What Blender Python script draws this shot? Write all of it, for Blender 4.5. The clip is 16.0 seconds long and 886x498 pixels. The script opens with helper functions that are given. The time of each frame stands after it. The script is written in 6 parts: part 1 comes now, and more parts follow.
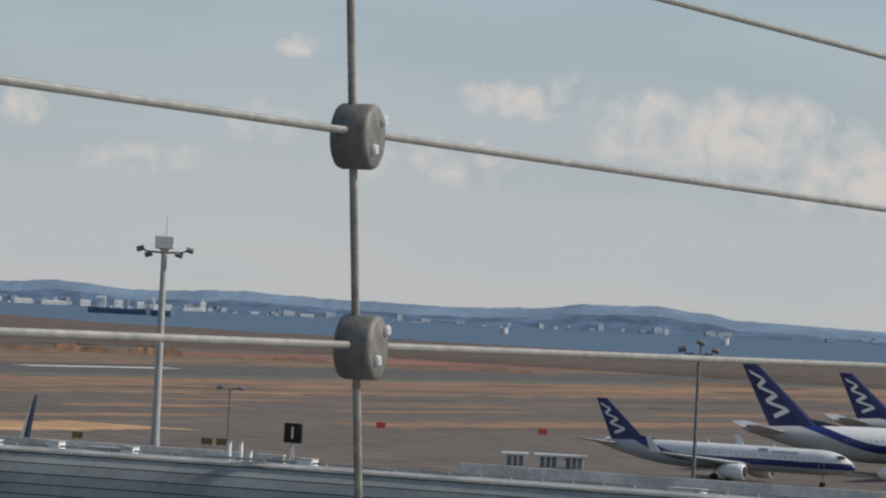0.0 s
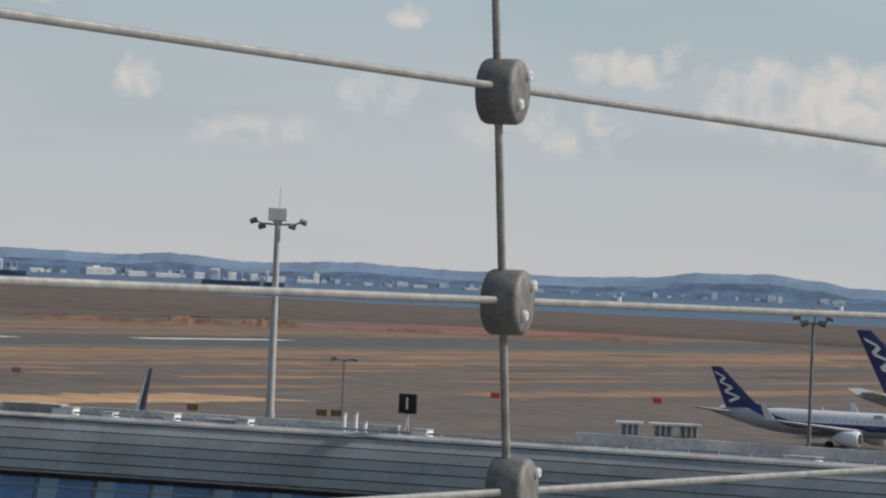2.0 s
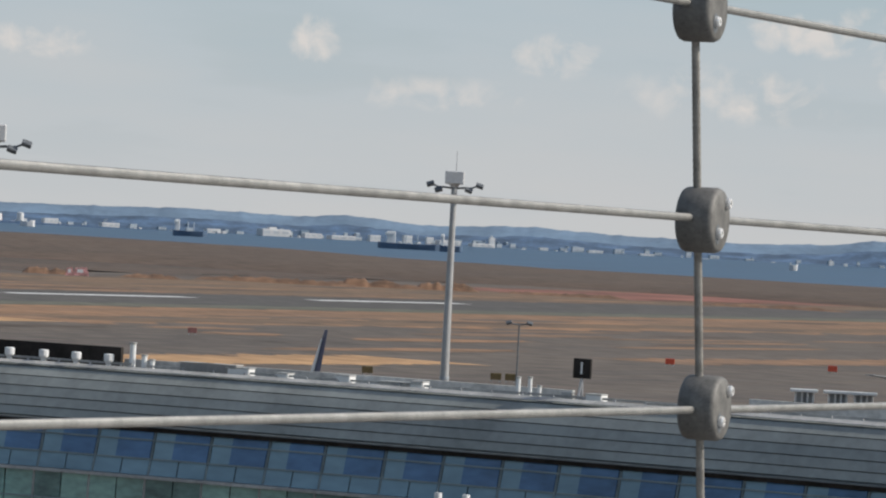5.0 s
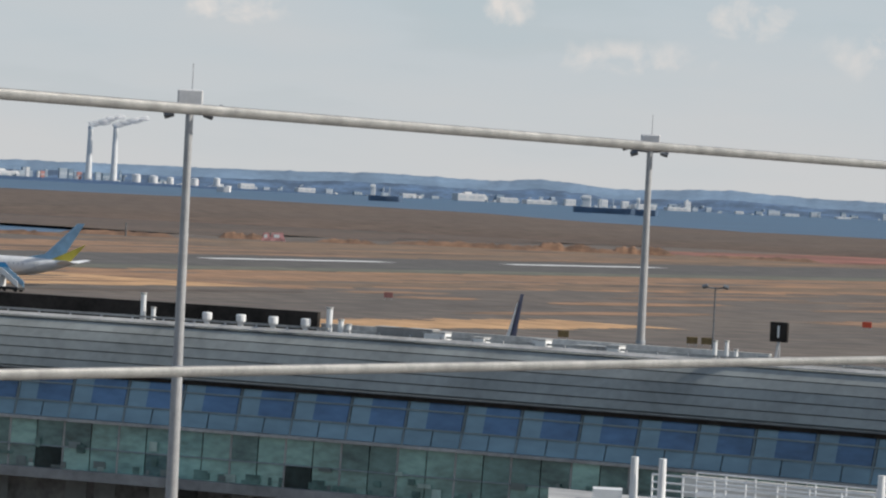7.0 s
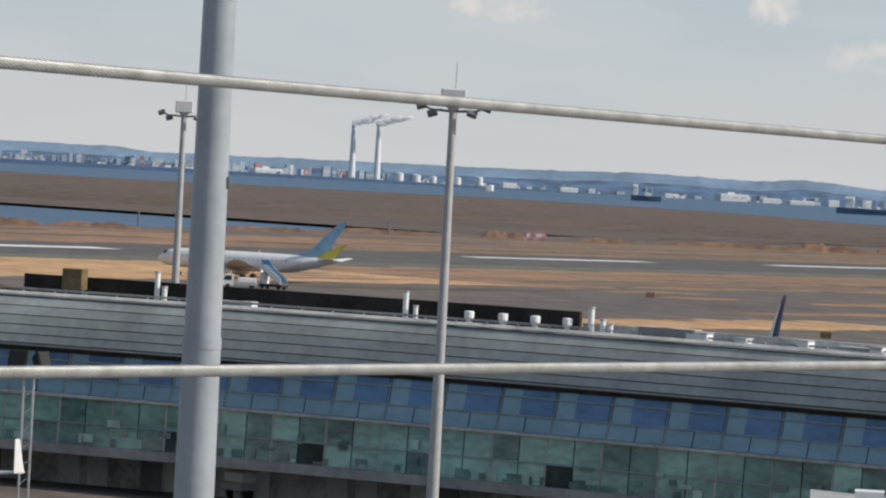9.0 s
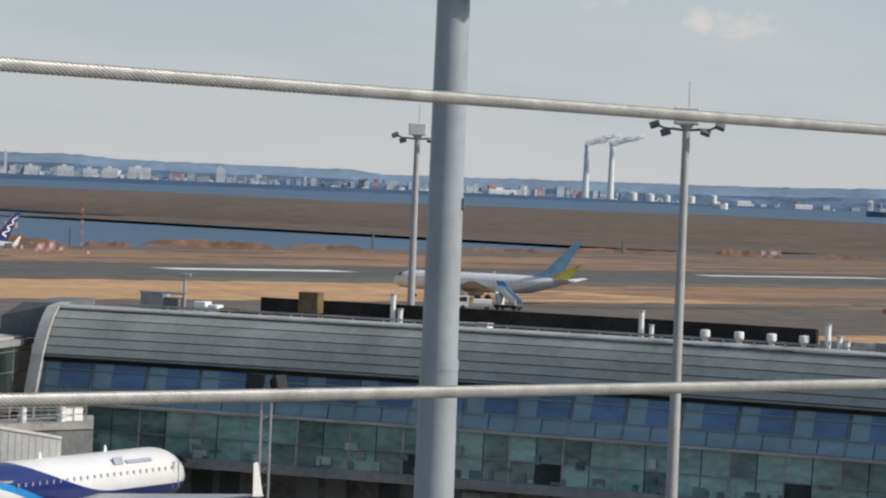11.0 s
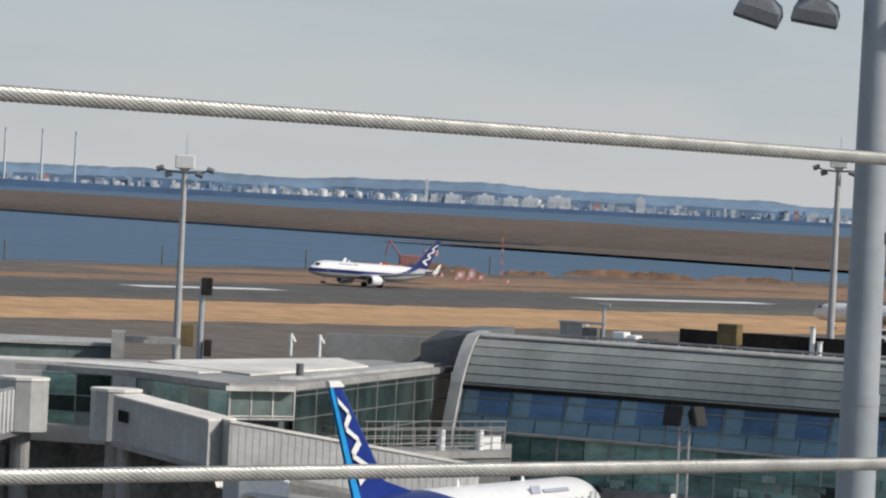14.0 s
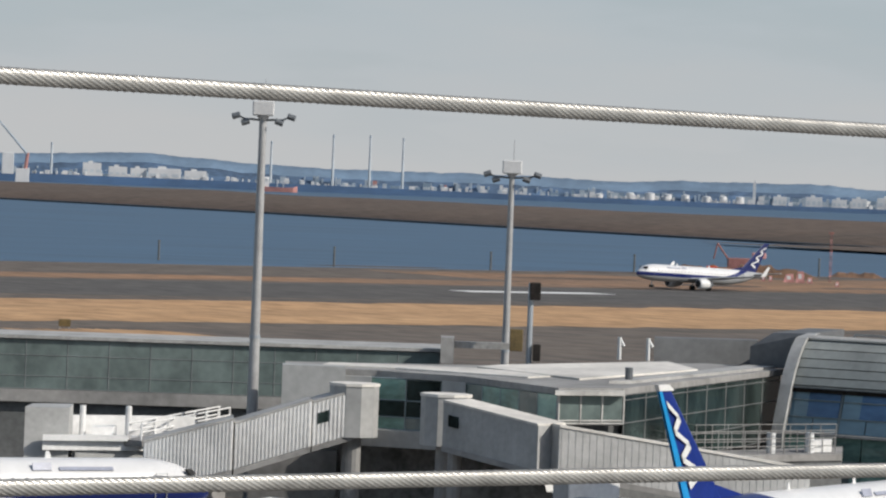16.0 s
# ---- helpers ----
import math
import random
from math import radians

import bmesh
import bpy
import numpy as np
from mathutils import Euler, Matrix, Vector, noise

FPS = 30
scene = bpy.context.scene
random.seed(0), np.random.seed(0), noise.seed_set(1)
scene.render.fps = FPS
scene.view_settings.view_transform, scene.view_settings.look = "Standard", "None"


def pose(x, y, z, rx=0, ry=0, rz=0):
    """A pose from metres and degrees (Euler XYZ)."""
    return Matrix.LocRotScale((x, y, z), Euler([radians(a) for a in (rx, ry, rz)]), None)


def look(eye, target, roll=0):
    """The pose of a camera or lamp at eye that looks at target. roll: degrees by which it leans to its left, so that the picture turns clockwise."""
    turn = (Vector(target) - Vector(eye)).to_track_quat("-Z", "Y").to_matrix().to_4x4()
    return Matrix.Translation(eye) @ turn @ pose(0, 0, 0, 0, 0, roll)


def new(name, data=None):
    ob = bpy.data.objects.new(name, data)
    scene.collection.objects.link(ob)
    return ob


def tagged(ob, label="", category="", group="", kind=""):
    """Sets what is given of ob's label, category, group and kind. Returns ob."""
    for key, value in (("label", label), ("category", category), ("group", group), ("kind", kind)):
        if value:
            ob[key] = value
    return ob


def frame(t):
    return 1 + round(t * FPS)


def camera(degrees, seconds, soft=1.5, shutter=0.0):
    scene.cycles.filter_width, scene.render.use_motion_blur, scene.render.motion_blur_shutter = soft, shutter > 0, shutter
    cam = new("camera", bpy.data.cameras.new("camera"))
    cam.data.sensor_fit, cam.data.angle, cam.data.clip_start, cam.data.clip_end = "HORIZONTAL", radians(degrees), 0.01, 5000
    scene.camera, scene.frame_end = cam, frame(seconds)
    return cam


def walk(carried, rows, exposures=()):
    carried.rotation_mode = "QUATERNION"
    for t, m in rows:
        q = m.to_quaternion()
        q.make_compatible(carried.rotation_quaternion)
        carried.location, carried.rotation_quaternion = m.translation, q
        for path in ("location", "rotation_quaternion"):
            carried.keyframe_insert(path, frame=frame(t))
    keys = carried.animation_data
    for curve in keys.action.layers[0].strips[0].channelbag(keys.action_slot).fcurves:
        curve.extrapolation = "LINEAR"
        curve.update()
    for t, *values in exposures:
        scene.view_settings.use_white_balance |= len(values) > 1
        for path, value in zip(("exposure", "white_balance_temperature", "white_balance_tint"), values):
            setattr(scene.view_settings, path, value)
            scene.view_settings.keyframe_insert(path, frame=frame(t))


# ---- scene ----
cam = camera(12, 16.0, soft=2.2)

# time, eye x, y, z, heading clockwise from +y, elevation, roll (degrees)
VIEWS = [
    (0, 0.0267, -0.0111, 26.0533, 23.420, 0.678, 2.855),
    (0.5, 0.0205, -0.0085, 26.0535, 23.272, 0.703, 2.907),
    (1, 0.0205, -0.0085, 26.0531, 22.914, 0.742, 2.729),
    (1.5, 0.0097, -0.0041, 26.0472, 22.542, 0.320, 2.556),
    (2, 0.0041, -0.0017, 26.0407, 21.906, 0.204, 2.406),
    (2.5, 0.0026, -0.0011, 26.0203, 21.184, 0.132, 2.313),
    (3, 0.0000, 0.0000, 26.0011, 20.525, -0.017, 2.730),
    (3.5, -0.0005, 0.0002, 26.0017, 20.181, -0.077, 2.966),
    (6, -0.0322, -0.0174, 26.0034, 18.578, -0.578, 2.832),
    (6.5, -0.0444, -0.0263, 25.9994, 17.763, -0.574, 2.742),
    (7, -0.0458, -0.0249, 25.9925, 16.913, -1.008, 2.790),
    (7.5, -0.0499, -0.0205, 25.9919, 16.012, -0.971, 2.588),
    (8, -0.0541, -0.0162, 25.9914, 15.555, -0.886, 2.627),
    (8.5, -0.0582, -0.0118, 25.9907, 14.420, -1.151, 2.928),
    (11, -0.0768, 0.0077, 25.9881, 10.160, -1.069, 2.299),
    (11.5, -0.0821, 0.0133, 25.9932, 9.253, -1.026, 2.204),
    (12, -0.0874, 0.0188, 25.9943, 8.858, -1.122, 2.803),
    (12.5, -0.0927, 0.0244, 25.9956, 7.960, -0.946, 2.860),
    (13, -0.0973, 0.0293, 25.9965, 6.961, -0.842, 2.776),
    (13.5, -0.1020, 0.0342, 25.9988, 5.530, -1.017, 2.971),
    (14, -0.1067, 0.0391, 26.0026, 4.452, -0.908, 2.857),
    (14.5, -0.1113, 0.0439, 26.0033, 3.528, -0.909, 2.940),
    (15, -0.1122, 0.0449, 25.9983, 2.523, -1.266, 2.946),
    (15.5, -0.1131, 0.0459, 25.9957, 0.983, -1.327, 2.659),
    (16, -0.1141, 0.0468, 26.0011, -0.000, -1.048, 2.212),
]


def bearing(az, dist, z=0.0):
    """A place at a heading (degrees clockwise from +y) and distance from the viewing deck."""
    return Vector((math.sin(radians(az)) * dist, math.cos(radians(az)) * dist, z))


def view(x, y, z, az, el, roll):
    way = Vector((math.sin(radians(az)) * math.cos(radians(el)), math.cos(radians(az)) * math.cos(radians(el)), math.sin(radians(el))))
    return look((x, y, z), Vector((x, y, z)) + way * 100, roll)


walk(cam, [(row[0], view(*row[1:])) for row in VIEWS], [(0, -0.2), (1.5, -0.16), (3.5, -0.04), (6, 0.02), (7.5, 0.1), (8.5, 0.1), (11, 0.0), (11.5, 0.08), (12, 0.08), (12.5, 0.01), (13.5, -0.02), (14.5, -0.02), (15.5, 0.02), (16, -0.1)])

# ---- light ----
SUN_AZ, SUN_EL = 113.0, 35.0
sky_world = bpy.data.worlds.new("sky")
scene.world = sky_world
sky_world.use_nodes = True


def build_sky():
    nt = sky_world.node_tree
    nd, ln = nt.nodes, nt.links
    nd.clear()
    out, bg = nd.new("ShaderNodeOutputWorld"), nd.new("ShaderNodeBackground")
    tex = nd.new("ShaderNodeTexSky")
    tex.sky_type, tex.sun_disc = "NISHITA", False
    tex.sun_elevation, tex.sun_rotation = radians(SUN_EL), radians(SUN_AZ)
    tex.air_density, tex.dust_density, tex.ozone_density = 1.0, 2.0, 1.0
    bg.inputs[1].default_value = SKY_STRENGTH
    geo = nd.new("ShaderNodeTexCoord")
    sep = nd.new("ShaderNodeSeparateXYZ")
    ln.new(geo.outputs["Generated"], sep.inputs[0])

    def math_node(op, a, b=None, clamp=False):
        n = nd.new("ShaderNodeMath")
        n.operation, n.use_clamp = op, clamp
        for k, v in enumerate((a, b)):
            if v is None:
                continue
            if isinstance(v, (int, float)):
                n.inputs[k].default_value = v
            else:
                ln.new(v, n.inputs[k])
        return n.outputs[0]

    # heading and elevation of the sky point, in degrees
    az = math_node("MULTIPLY", math_node("ARCTAN2", sep.outputs[0], sep.outputs[1]), 57.2958)
    el = math_node("MULTIPLY", math_node("ARCSINE", sep.outputs[2]), 57.2958)
    com = nd.new("ShaderNodeCombineXYZ")
    ln.new(az, com.inputs[0])
    ln.new(el, com.inputs[1])
    big = nd.new("ShaderNodeTexNoise")
    big.inputs["Scale"].default_value, big.inputs["Detail"].default_value = 1.9, 9
    big.inputs["Roughness"].default_value = 0.56
    big.inputs["Distortion"].default_value = 0.35
    ln.new(com.outputs[0], big.inputs[0])
    wide = nd.new("ShaderNodeMapping")
    wide.inputs["Scale"].default_value = (0.16, 0.75, 1)
    ln.new(com.outputs[0], wide.inputs[0])
    veil = nd.new("ShaderNodeTexNoise")
    veil.inputs["Scale"].default_value, veil.inputs["Detail"].default_value = 1.0, 5
    ln.new(wide.outputs[0], veil.inputs[0])
    # heaps of cloud: heading, elevation, half width, half height, density
    total = None
    for a, e, w, h, k in CLOUDS:
        dx = math_node("DIVIDE", math_node("SUBTRACT", az, a), w)
        dy = math_node("DIVIDE", math_node("SUBTRACT", el, e), h)
        r2 = math_node("ADD", math_node("MULTIPLY", dx, dx), math_node("MULTIPLY", dy, dy))
        m = math_node("MULTIPLY", math_node("SUBTRACT", 1.0, r2, True), k)
        total = m if total is None else math_node("MAXIMUM", total, m)
    grain = math_node("MULTIPLY", math_node("SUBTRACT", big.outputs[0], 0.5), 3.9)
    heap = math_node("MULTIPLY", math_node("ADD", math_node("SUBTRACT", total, 0.2), grain), math_node("MULTIPLY", total, 2.2, True), True)
    high = math_node("MULTIPLY", math_node("SUBTRACT", veil.outputs[0], 0.42), 2.2, True)
    haze = math_node("SUBTRACT", 1.0, math_node("DIVIDE", math_node("ABSOLUTE", el), 32.0), True)
    tone = nd.new("ShaderNodeMix")
    tone.data_type = "RGBA"
    ln.new(math_node("ADD", math_node("DIVIDE", el, 4.6, True), math_node("MULTIPLY", math_node("SUBTRACT", 0.5, veil.outputs[0]), 0.9), True), tone.inputs[0])
    tone.inputs[6].default_value, tone.inputs[7].default_value = HAZE, HIGH
    mix = nd.new("ShaderNodeMix")
    mix.data_type = "RGBA"
    ln.new(math_node("ADD", math_node("MULTIPLY", high, 0.4), haze, True), mix.inputs[0])
    ln.new(tex.outputs[0], mix.inputs[6])
    ln.new(tone.outputs[2], mix.inputs[7])
    mix2 = nd.new("ShaderNodeMix")
    mix2.data_type = "RGBA"
    ln.new(math_node("MULTIPLY", heap, 0.78), mix2.inputs[0])
    ln.new(mix.outputs[2], mix2.inputs[6])
    mix2.inputs[7].default_value = CLOUD
    ln.new(mix2.outputs[2], bg.inputs[0])
    ln.new(bg.outputs[0], out.inputs[0])


SKY_STRENGTH = 0.118
HAZE, HIGH, CLOUD = (4.72, 4.8, 4.86, 1), (3.4, 4.3, 4.85, 1), (6.3, 5.85, 5.5, 1)
CLOUDS = [(27.2, 2.4, 2.3, 0.75, 1.1), (29.2, 1.9, 2.2, 0.7, 1.0), (24.4, 2.75, 1.2, 0.34, 0.85), (21.3, 3.35, 0.42, 0.22, 0.8), (17.65, 2.35, 0.42, 0.42, 0.9), (25.0, 3.0, 0.5, 0.2, 0.6),
          (20.9, 2.3, 0.75, 0.36, 0.9), (19.3, 1.7, 1.6, 0.3, 0.45), (23.4, 1.9, 1.8, 0.5, 0.55), (13.9, 2.15, 0.9, 0.28, 0.75), (12.4, 2.4, 1.0, 0.2, 0.4), (16.6, 3.4, 0.8, 0.2, 0.5), (33, 3, 3, 1, 0.8)]
build_sky()
sun = new("sun", bpy.data.lights.new("sun", "SUN"))
sun.data.energy, sun.data.angle, sun.data.color = 3.9, radians(0.6), (1.0, 0.95, 0.87)
sun.matrix_world = look(bearing(SUN_AZ, 100, 100 * math.tan(radians(SUN_EL))), (0, 0, 0))

# ---- helpers for building ----
def part(name, bm, material, parent=None, label="", smooth=False):
    me = bpy.data.meshes.new(name)
    bm.to_mesh(me)
    bm.free()
    ob = new(name, me)
    if material:
        me.materials.append(material)
    if smooth:
        me.polygons.foreach_set("use_smooth", [True] * len(me.polygons))
    if parent:
        ob.parent = parent
    if label:
        ob["label"] = label
    return ob


def shared(name, me, parent, m):
    ob = new(name, me)
    ob.parent = parent
    ob.matrix_basis = m
    return ob


def box(bm, x0, y0, z0, x1, y1, z1, bevel=0.0, m=None):
    made = bmesh.ops.create_cube(bm, size=1.0)
    vs = made["verts"]
    for v in vs:
        v.co = Vector(((x0 + x1) / 2 + v.co.x * (x1 - x0), (y0 + y1) / 2 + v.co.y * (y1 - y0), (z0 + z1) / 2 + v.co.z * (z1 - z0)))
    if bevel:
        es = {e for v in vs for e in v.link_edges}
        res = bmesh.ops.bevel(bm, geom=list(es), offset=bevel, segments=1, affect="EDGES")
        vs = list({v for v in res["verts"]} | {v for v in vs if v.is_valid})
    if m is not None:
        bmesh.ops.transform(bm, matrix=m, verts=[v for v in vs if v.is_valid])
    return bm


def tube(bm, a, b, r0, r1=None, n=12, cap=True):
    a, b = Vector(a), Vector(b)
    r1 = r0 if r1 is None else r1
    q = (b - a).to_track_quat("Z", "Y").to_matrix()
    rings = []
    for c, r in ((a, r0), (b, r1)):
        rings.append([bm.verts.new(c + q @ Vector((math.cos(k * math.tau / n) * r, math.sin(k * math.tau / n) * r, 0))) for k in range(n)])
    for k in range(n):
        bm.faces.new((rings[0][k], rings[0][(k + 1) % n], rings[1][(k + 1) % n], rings[1][k]))
    if cap:
        bm.faces.new(rings[0][::-1])
        bm.faces.new(rings[1])
    return bm


def loft(bm, rings, close=True, caps=True):
    vs = [[bm.verts.new(p) for p in ring] for ring in rings]
    n = len(vs[0])
    for a, b in zip(vs, vs[1:]):
        for k in range(n if close else n - 1):
            bm.faces.new((a[k], a[(k + 1) % n], b[(k + 1) % n], b[k]))
    if caps and close:
        bm.faces.new(vs[0][::-1])
        bm.faces.new(vs[-1])
    return bm


def prism(bm, pts, depth):
    """A slab between a polygon and the same polygon moved by depth."""
    depth = Vector(depth)
    lo = [bm.verts.new(p) for p in pts]
    hi = [bm.verts.new(Vector(p) + depth) for p in pts]
    n = len(lo)
    bm.faces.new(lo[::-1])
    bm.faces.new(hi)
    for k in range(n):
        bm.faces.new((lo[k], lo[(k + 1) % n], hi[(k + 1) % n], hi[k]))
    bmesh.ops.recalc_face_normals(bm, faces=bm.faces)
    return bm


def sheet(name, pts, material, label, z=0.0, category="ground"):
    bm = bmesh.new()
    bm.faces.new([bm.verts.new((p[0], p[1], z)) for p in pts])
    bmesh.ops.recalc_face_normals(bm, faces=bm.faces)
    if bm.faces[:][0].normal.z < 0:
        bmesh.ops.reverse_faces(bm, faces=bm.faces[:])
    return tagged(part(name, bm, material), label, category, kind="structure")


# ---- materials ----
def paint(name, base, rough=0.5, metal=0.0, vary=0.12, scale=1.0, fine=8.0, bump=0.0, stretch=(1, 1, 1), tint=None, turn=0.0, spec=0.5, edge=(0.5, 0.95)):
    """A surface of one base colour with broad stains and fine grain."""
    mat = bpy.data.materials.new(name)
    mat.use_nodes = True
    nt = mat.node_tree
    nd, ln = nt.nodes, nt.links
    bsdf = nd["Principled BSDF"]
    co, mp = nd.new("ShaderNodeTexCoord"), nd.new("ShaderNodeMapping")
    mp.inputs["Scale"].default_value = stretch
    mp.inputs["Rotation"].default_value = (0, 0, turn)
    ln.new(co.outputs["Object"], mp.inputs[0])
    ramp = nd.new("ShaderNodeMix")
    ramp.data_type = "RGBA"
    tint = tint or [c * (1 - 2 * vary) for c in base]
    ramp.inputs[6].default_value = (*[min(1, c * (1 + vary)) for c in base], 1)
    ramp.inputs[7].default_value = (*tint, 1)
    n1, n2 = nd.new("ShaderNodeTexNoise"), nd.new("ShaderNodeTexNoise")
    n1.inputs["Scale"].default_value, n1.inputs["Detail"].default_value = scale, 6
    n2.inputs["Scale"].default_value, n2.inputs["Detail"].default_value = scale * fine, 4
    ln.new(mp.outputs[0], n1.inputs[0])
    ln.new(mp.outputs[0], n2.inputs[0])
    add = nd.new("ShaderNodeMath")
    add.operation = "MULTIPLY_ADD"
    ln.new(n2.outputs[0], add.inputs[0])
    add.inputs[1].default_value = 0.45
    ln.new(n1.outputs[0], add.inputs[2])
    rng = nd.new("ShaderNodeMapRange")
    rng.inputs[1].default_value, rng.inputs[2].default_value = edge
    ln.new(add.outputs[0], rng.inputs[0])
    ln.new(rng.outputs[0], ramp.inputs[0])
    ln.new(ramp.outputs[2], bsdf.inputs["Base Color"])
    bsdf.inputs["Roughness"].default_value, bsdf.inputs["Metallic"].default_value = rough, metal
    bsdf.inputs["Specular IOR Level"].default_value = spec
    if bump:
        b = nd.new("ShaderNodeBump")
        b.inputs["Strength"].default_value = bump
        ln.new(n2.outputs[0], b.inputs["Height"])
        ln.new(b.outputs[0], bsdf.inputs["Normal"])
    return mat


def turf(name, base, tint, third, scale, along=0.3, across=2.4, rough=0.95, edge=(0.34, 0.7)):
    """Open ground: broad patches, streaks along the runway and a fine mottle, in three tones."""
    mat = bpy.data.materials.new(name)
    mat.use_nodes = True
    nt = mat.node_tree
    nd, ln = nt.nodes, nt.links
    bsdf = nd["Principled BSDF"]
    co = nd.new("ShaderNodeTexCoord")

    def layer(sx, sy, sc, detail, shift):
        mp = nd.new("ShaderNodeMapping")
        mp.vector_type = "POINT"
        mp.inputs["Rotation"].default_value = (0, 0, -RUN_TURN)
        mp.inputs["Scale"].default_value = (1, 1, 1)
        ln.new(co.outputs["Object"], mp.inputs[0])
        st = nd.new("ShaderNodeMapping")
        st.inputs["Scale"].default_value = (sx, sy, 1)
        st.inputs["Location"].default_value = (shift, shift * 0.7, 0)
        ln.new(mp.outputs[0], st.inputs[0])
        n = nd.new("ShaderNodeTexNoise")
        n.inputs["Scale"].default_value, n.inputs["Detail"].default_value, n.inputs["Roughness"].default_value = sc, detail, 0.62
        ln.new(st.outputs[0], n.inputs[0])
        return n.outputs[0]

    def blend(fac, a, b):
        m = nd.new("ShaderNodeMix")
        m.data_type = "RGBA"
        ln.new(fac, m.inputs[0])
        for k, v in ((6, a), (7, b)):
            if isinstance(v, tuple):
                m.inputs[k].default_value = (*v, 1)
            else:
                ln.new(v, m.inputs[k])
        return m.outputs[2]

    def ramp(v, lo, hi, top=1.0):
        r = nd.new("ShaderNodeMapRange")
        r.inputs[1].default_value, r.inputs[2].default_value, r.inputs[4].default_value = lo, hi, top
        ln.new(v, r.inputs[0])
        return r.outputs[0]

    broad = ramp(layer(along, across, scale, 7, 3.0), *edge)
    streak = ramp(layer(along * 0.6, across * 1.6, scale * 4, 7, 17.0), 0.42, 0.78, 0.8)
    fine = ramp(layer(0.22, 0.09, 1.0, 6, 31.0), 0.4, 0.64, 0.75)
    dark = tuple(c * 0.55 for c in tint)
    ln.new(blend(fine, blend(streak, blend(broad, base, tint), third), blend(broad, tuple(c * 0.52 for c in base), dark)), bsdf.inputs["Base Color"])
    bsdf.inputs["Roughness"].default_value = rough
    bsdf.inputs["Specular IOR Level"].default_value = 0.15
    return mat


def livery(name, bands, belly_grey, start=-0.62, lift=0.075):
    """Aircraft paint: colours by height over the hull's axis; the band climbs towards the tail."""
    mat = bpy.data.materials.new(name)
    mat.use_nodes = True
    nt = mat.node_tree
    nd, ln = nt.nodes, nt.links
    bsdf = nd["Principled BSDF"]
    co, sep = nd.new("ShaderNodeTexCoord"), nd.new("ShaderNodeSeparateXYZ")
    ln.new(co.outputs["Object"], sep.inputs[0])
    run = nd.new("ShaderNodeMapRange")
    run.inputs[1].default_value, run.inputs[2].default_value = start, -0.93
    run.inputs[3].default_value, run.inputs[4].default_value = 0.0, 1.0
    run.interpolation_type = "SMOOTHSTEP"
    ln.new(sep.outputs[0], run.inputs[0])
    top = nd.new("ShaderNodeMath")
    top.operation = "MULTIPLY_ADD"
    ln.new(run.outputs[0], top.inputs[0])
    top.inputs[1].default_value, top.inputs[2].default_value = -lift, 0.0
    rel = nd.new("ShaderNodeMath")
    rel.operation = "ADD"
    ln.new(sep.outputs[2], rel.inputs[0])
    ln.new(top.outputs[0], rel.inputs[1])
    rng = nd.new("ShaderNodeMapRange")
    rng.inputs[1].default_value, rng.inputs[2].default_value = -0.1, 0.1
    ln.new(rel.outputs[0], rng.inputs[0])
    ramp = nd.new("ShaderNodeValToRGB")
    ramp.color_ramp.interpolation = "CONSTANT"
    els = ramp.color_ramp.elements
    els[0].position, els[0].color = 0.0, (*belly_grey, 1)
    els[1].position, els[1].color = bands[0][0], (*bands[0][1], 1)
    for pos, col in bands[1:]:
        e = els.new(pos)
        e.color = (*col, 1)
    ln.new(rng.outputs[0], ramp.inputs[0])
    noise_node = nd.new("ShaderNodeTexNoise")
    noise_node.inputs["Scale"].default_value, noise_node.inputs["Detail"].default_value = 30, 5
    ln.new(co.outputs["Object"], noise_node.inputs[0])
    dirt = nd.new("ShaderNodeMix")
    dirt.data_type, dirt.blend_type = "RGBA", "MULTIPLY"
    dirt.inputs[0].default_value = 0.25
    ln.new(ramp.outputs[0], dirt.inputs[6])
    ln.new(noise_node.outputs[0], dirt.inputs[7])
    ln.new(dirt.outputs[2], bsdf.inputs["Base Color"])
    bsdf.inputs["Roughness"].default_value = 0.28
    return mat


RUN_TURN = radians(36)
M = {}
M["asphalt"] = turf("asphalt", (0.168, 0.144, 0.124), (0.116, 0.105, 0.098), (0.22, 0.168, 0.126), 0.012)
M["runway"] = turf("runway asphalt", (0.13, 0.122, 0.116), (0.098, 0.095, 0.093), (0.165, 0.147, 0.13), 0.01, 0.2, 3.0)
M["dry_grass"] = turf("dry grass", (0.54, 0.33, 0.175), (0.36, 0.22, 0.125), (0.6, 0.41, 0.24), 0.02, 0.5, 2.4, edge=(0.42, 0.74))
M["faded_grass"] = turf("faded dry grass", (0.35, 0.21, 0.125), (0.18, 0.137, 0.108), (0.44, 0.25, 0.145), 0.014, 0.5, 2.4)
M["dull_grass"] = turf("dull brown grass", (0.24, 0.165, 0.11), (0.135, 0.115, 0.098), (0.33, 0.2, 0.12), 0.014, 0.4, 2.4)
M["brown_land"] = turf("brown land", (0.15, 0.115, 0.094), (0.1, 0.088, 0.078), (0.2, 0.13, 0.09), 0.008, 0.4, 3.0)
M["bank"] = turf("sea wall earth", (0.15, 0.112, 0.09), (0.112, 0.092, 0.078), (0.175, 0.13, 0.1), 0.006, 0.5, 1.2)
M["scrub"] = paint("dry scrub", (0.19, 0.105, 0.06), 0.95, scale=0.15, fine=6, vary=0.3)
M["green"] = turf("faded green paving", (0.17, 0.175, 0.135), (0.13, 0.13, 0.11), (0.2, 0.185, 0.14), 0.01)
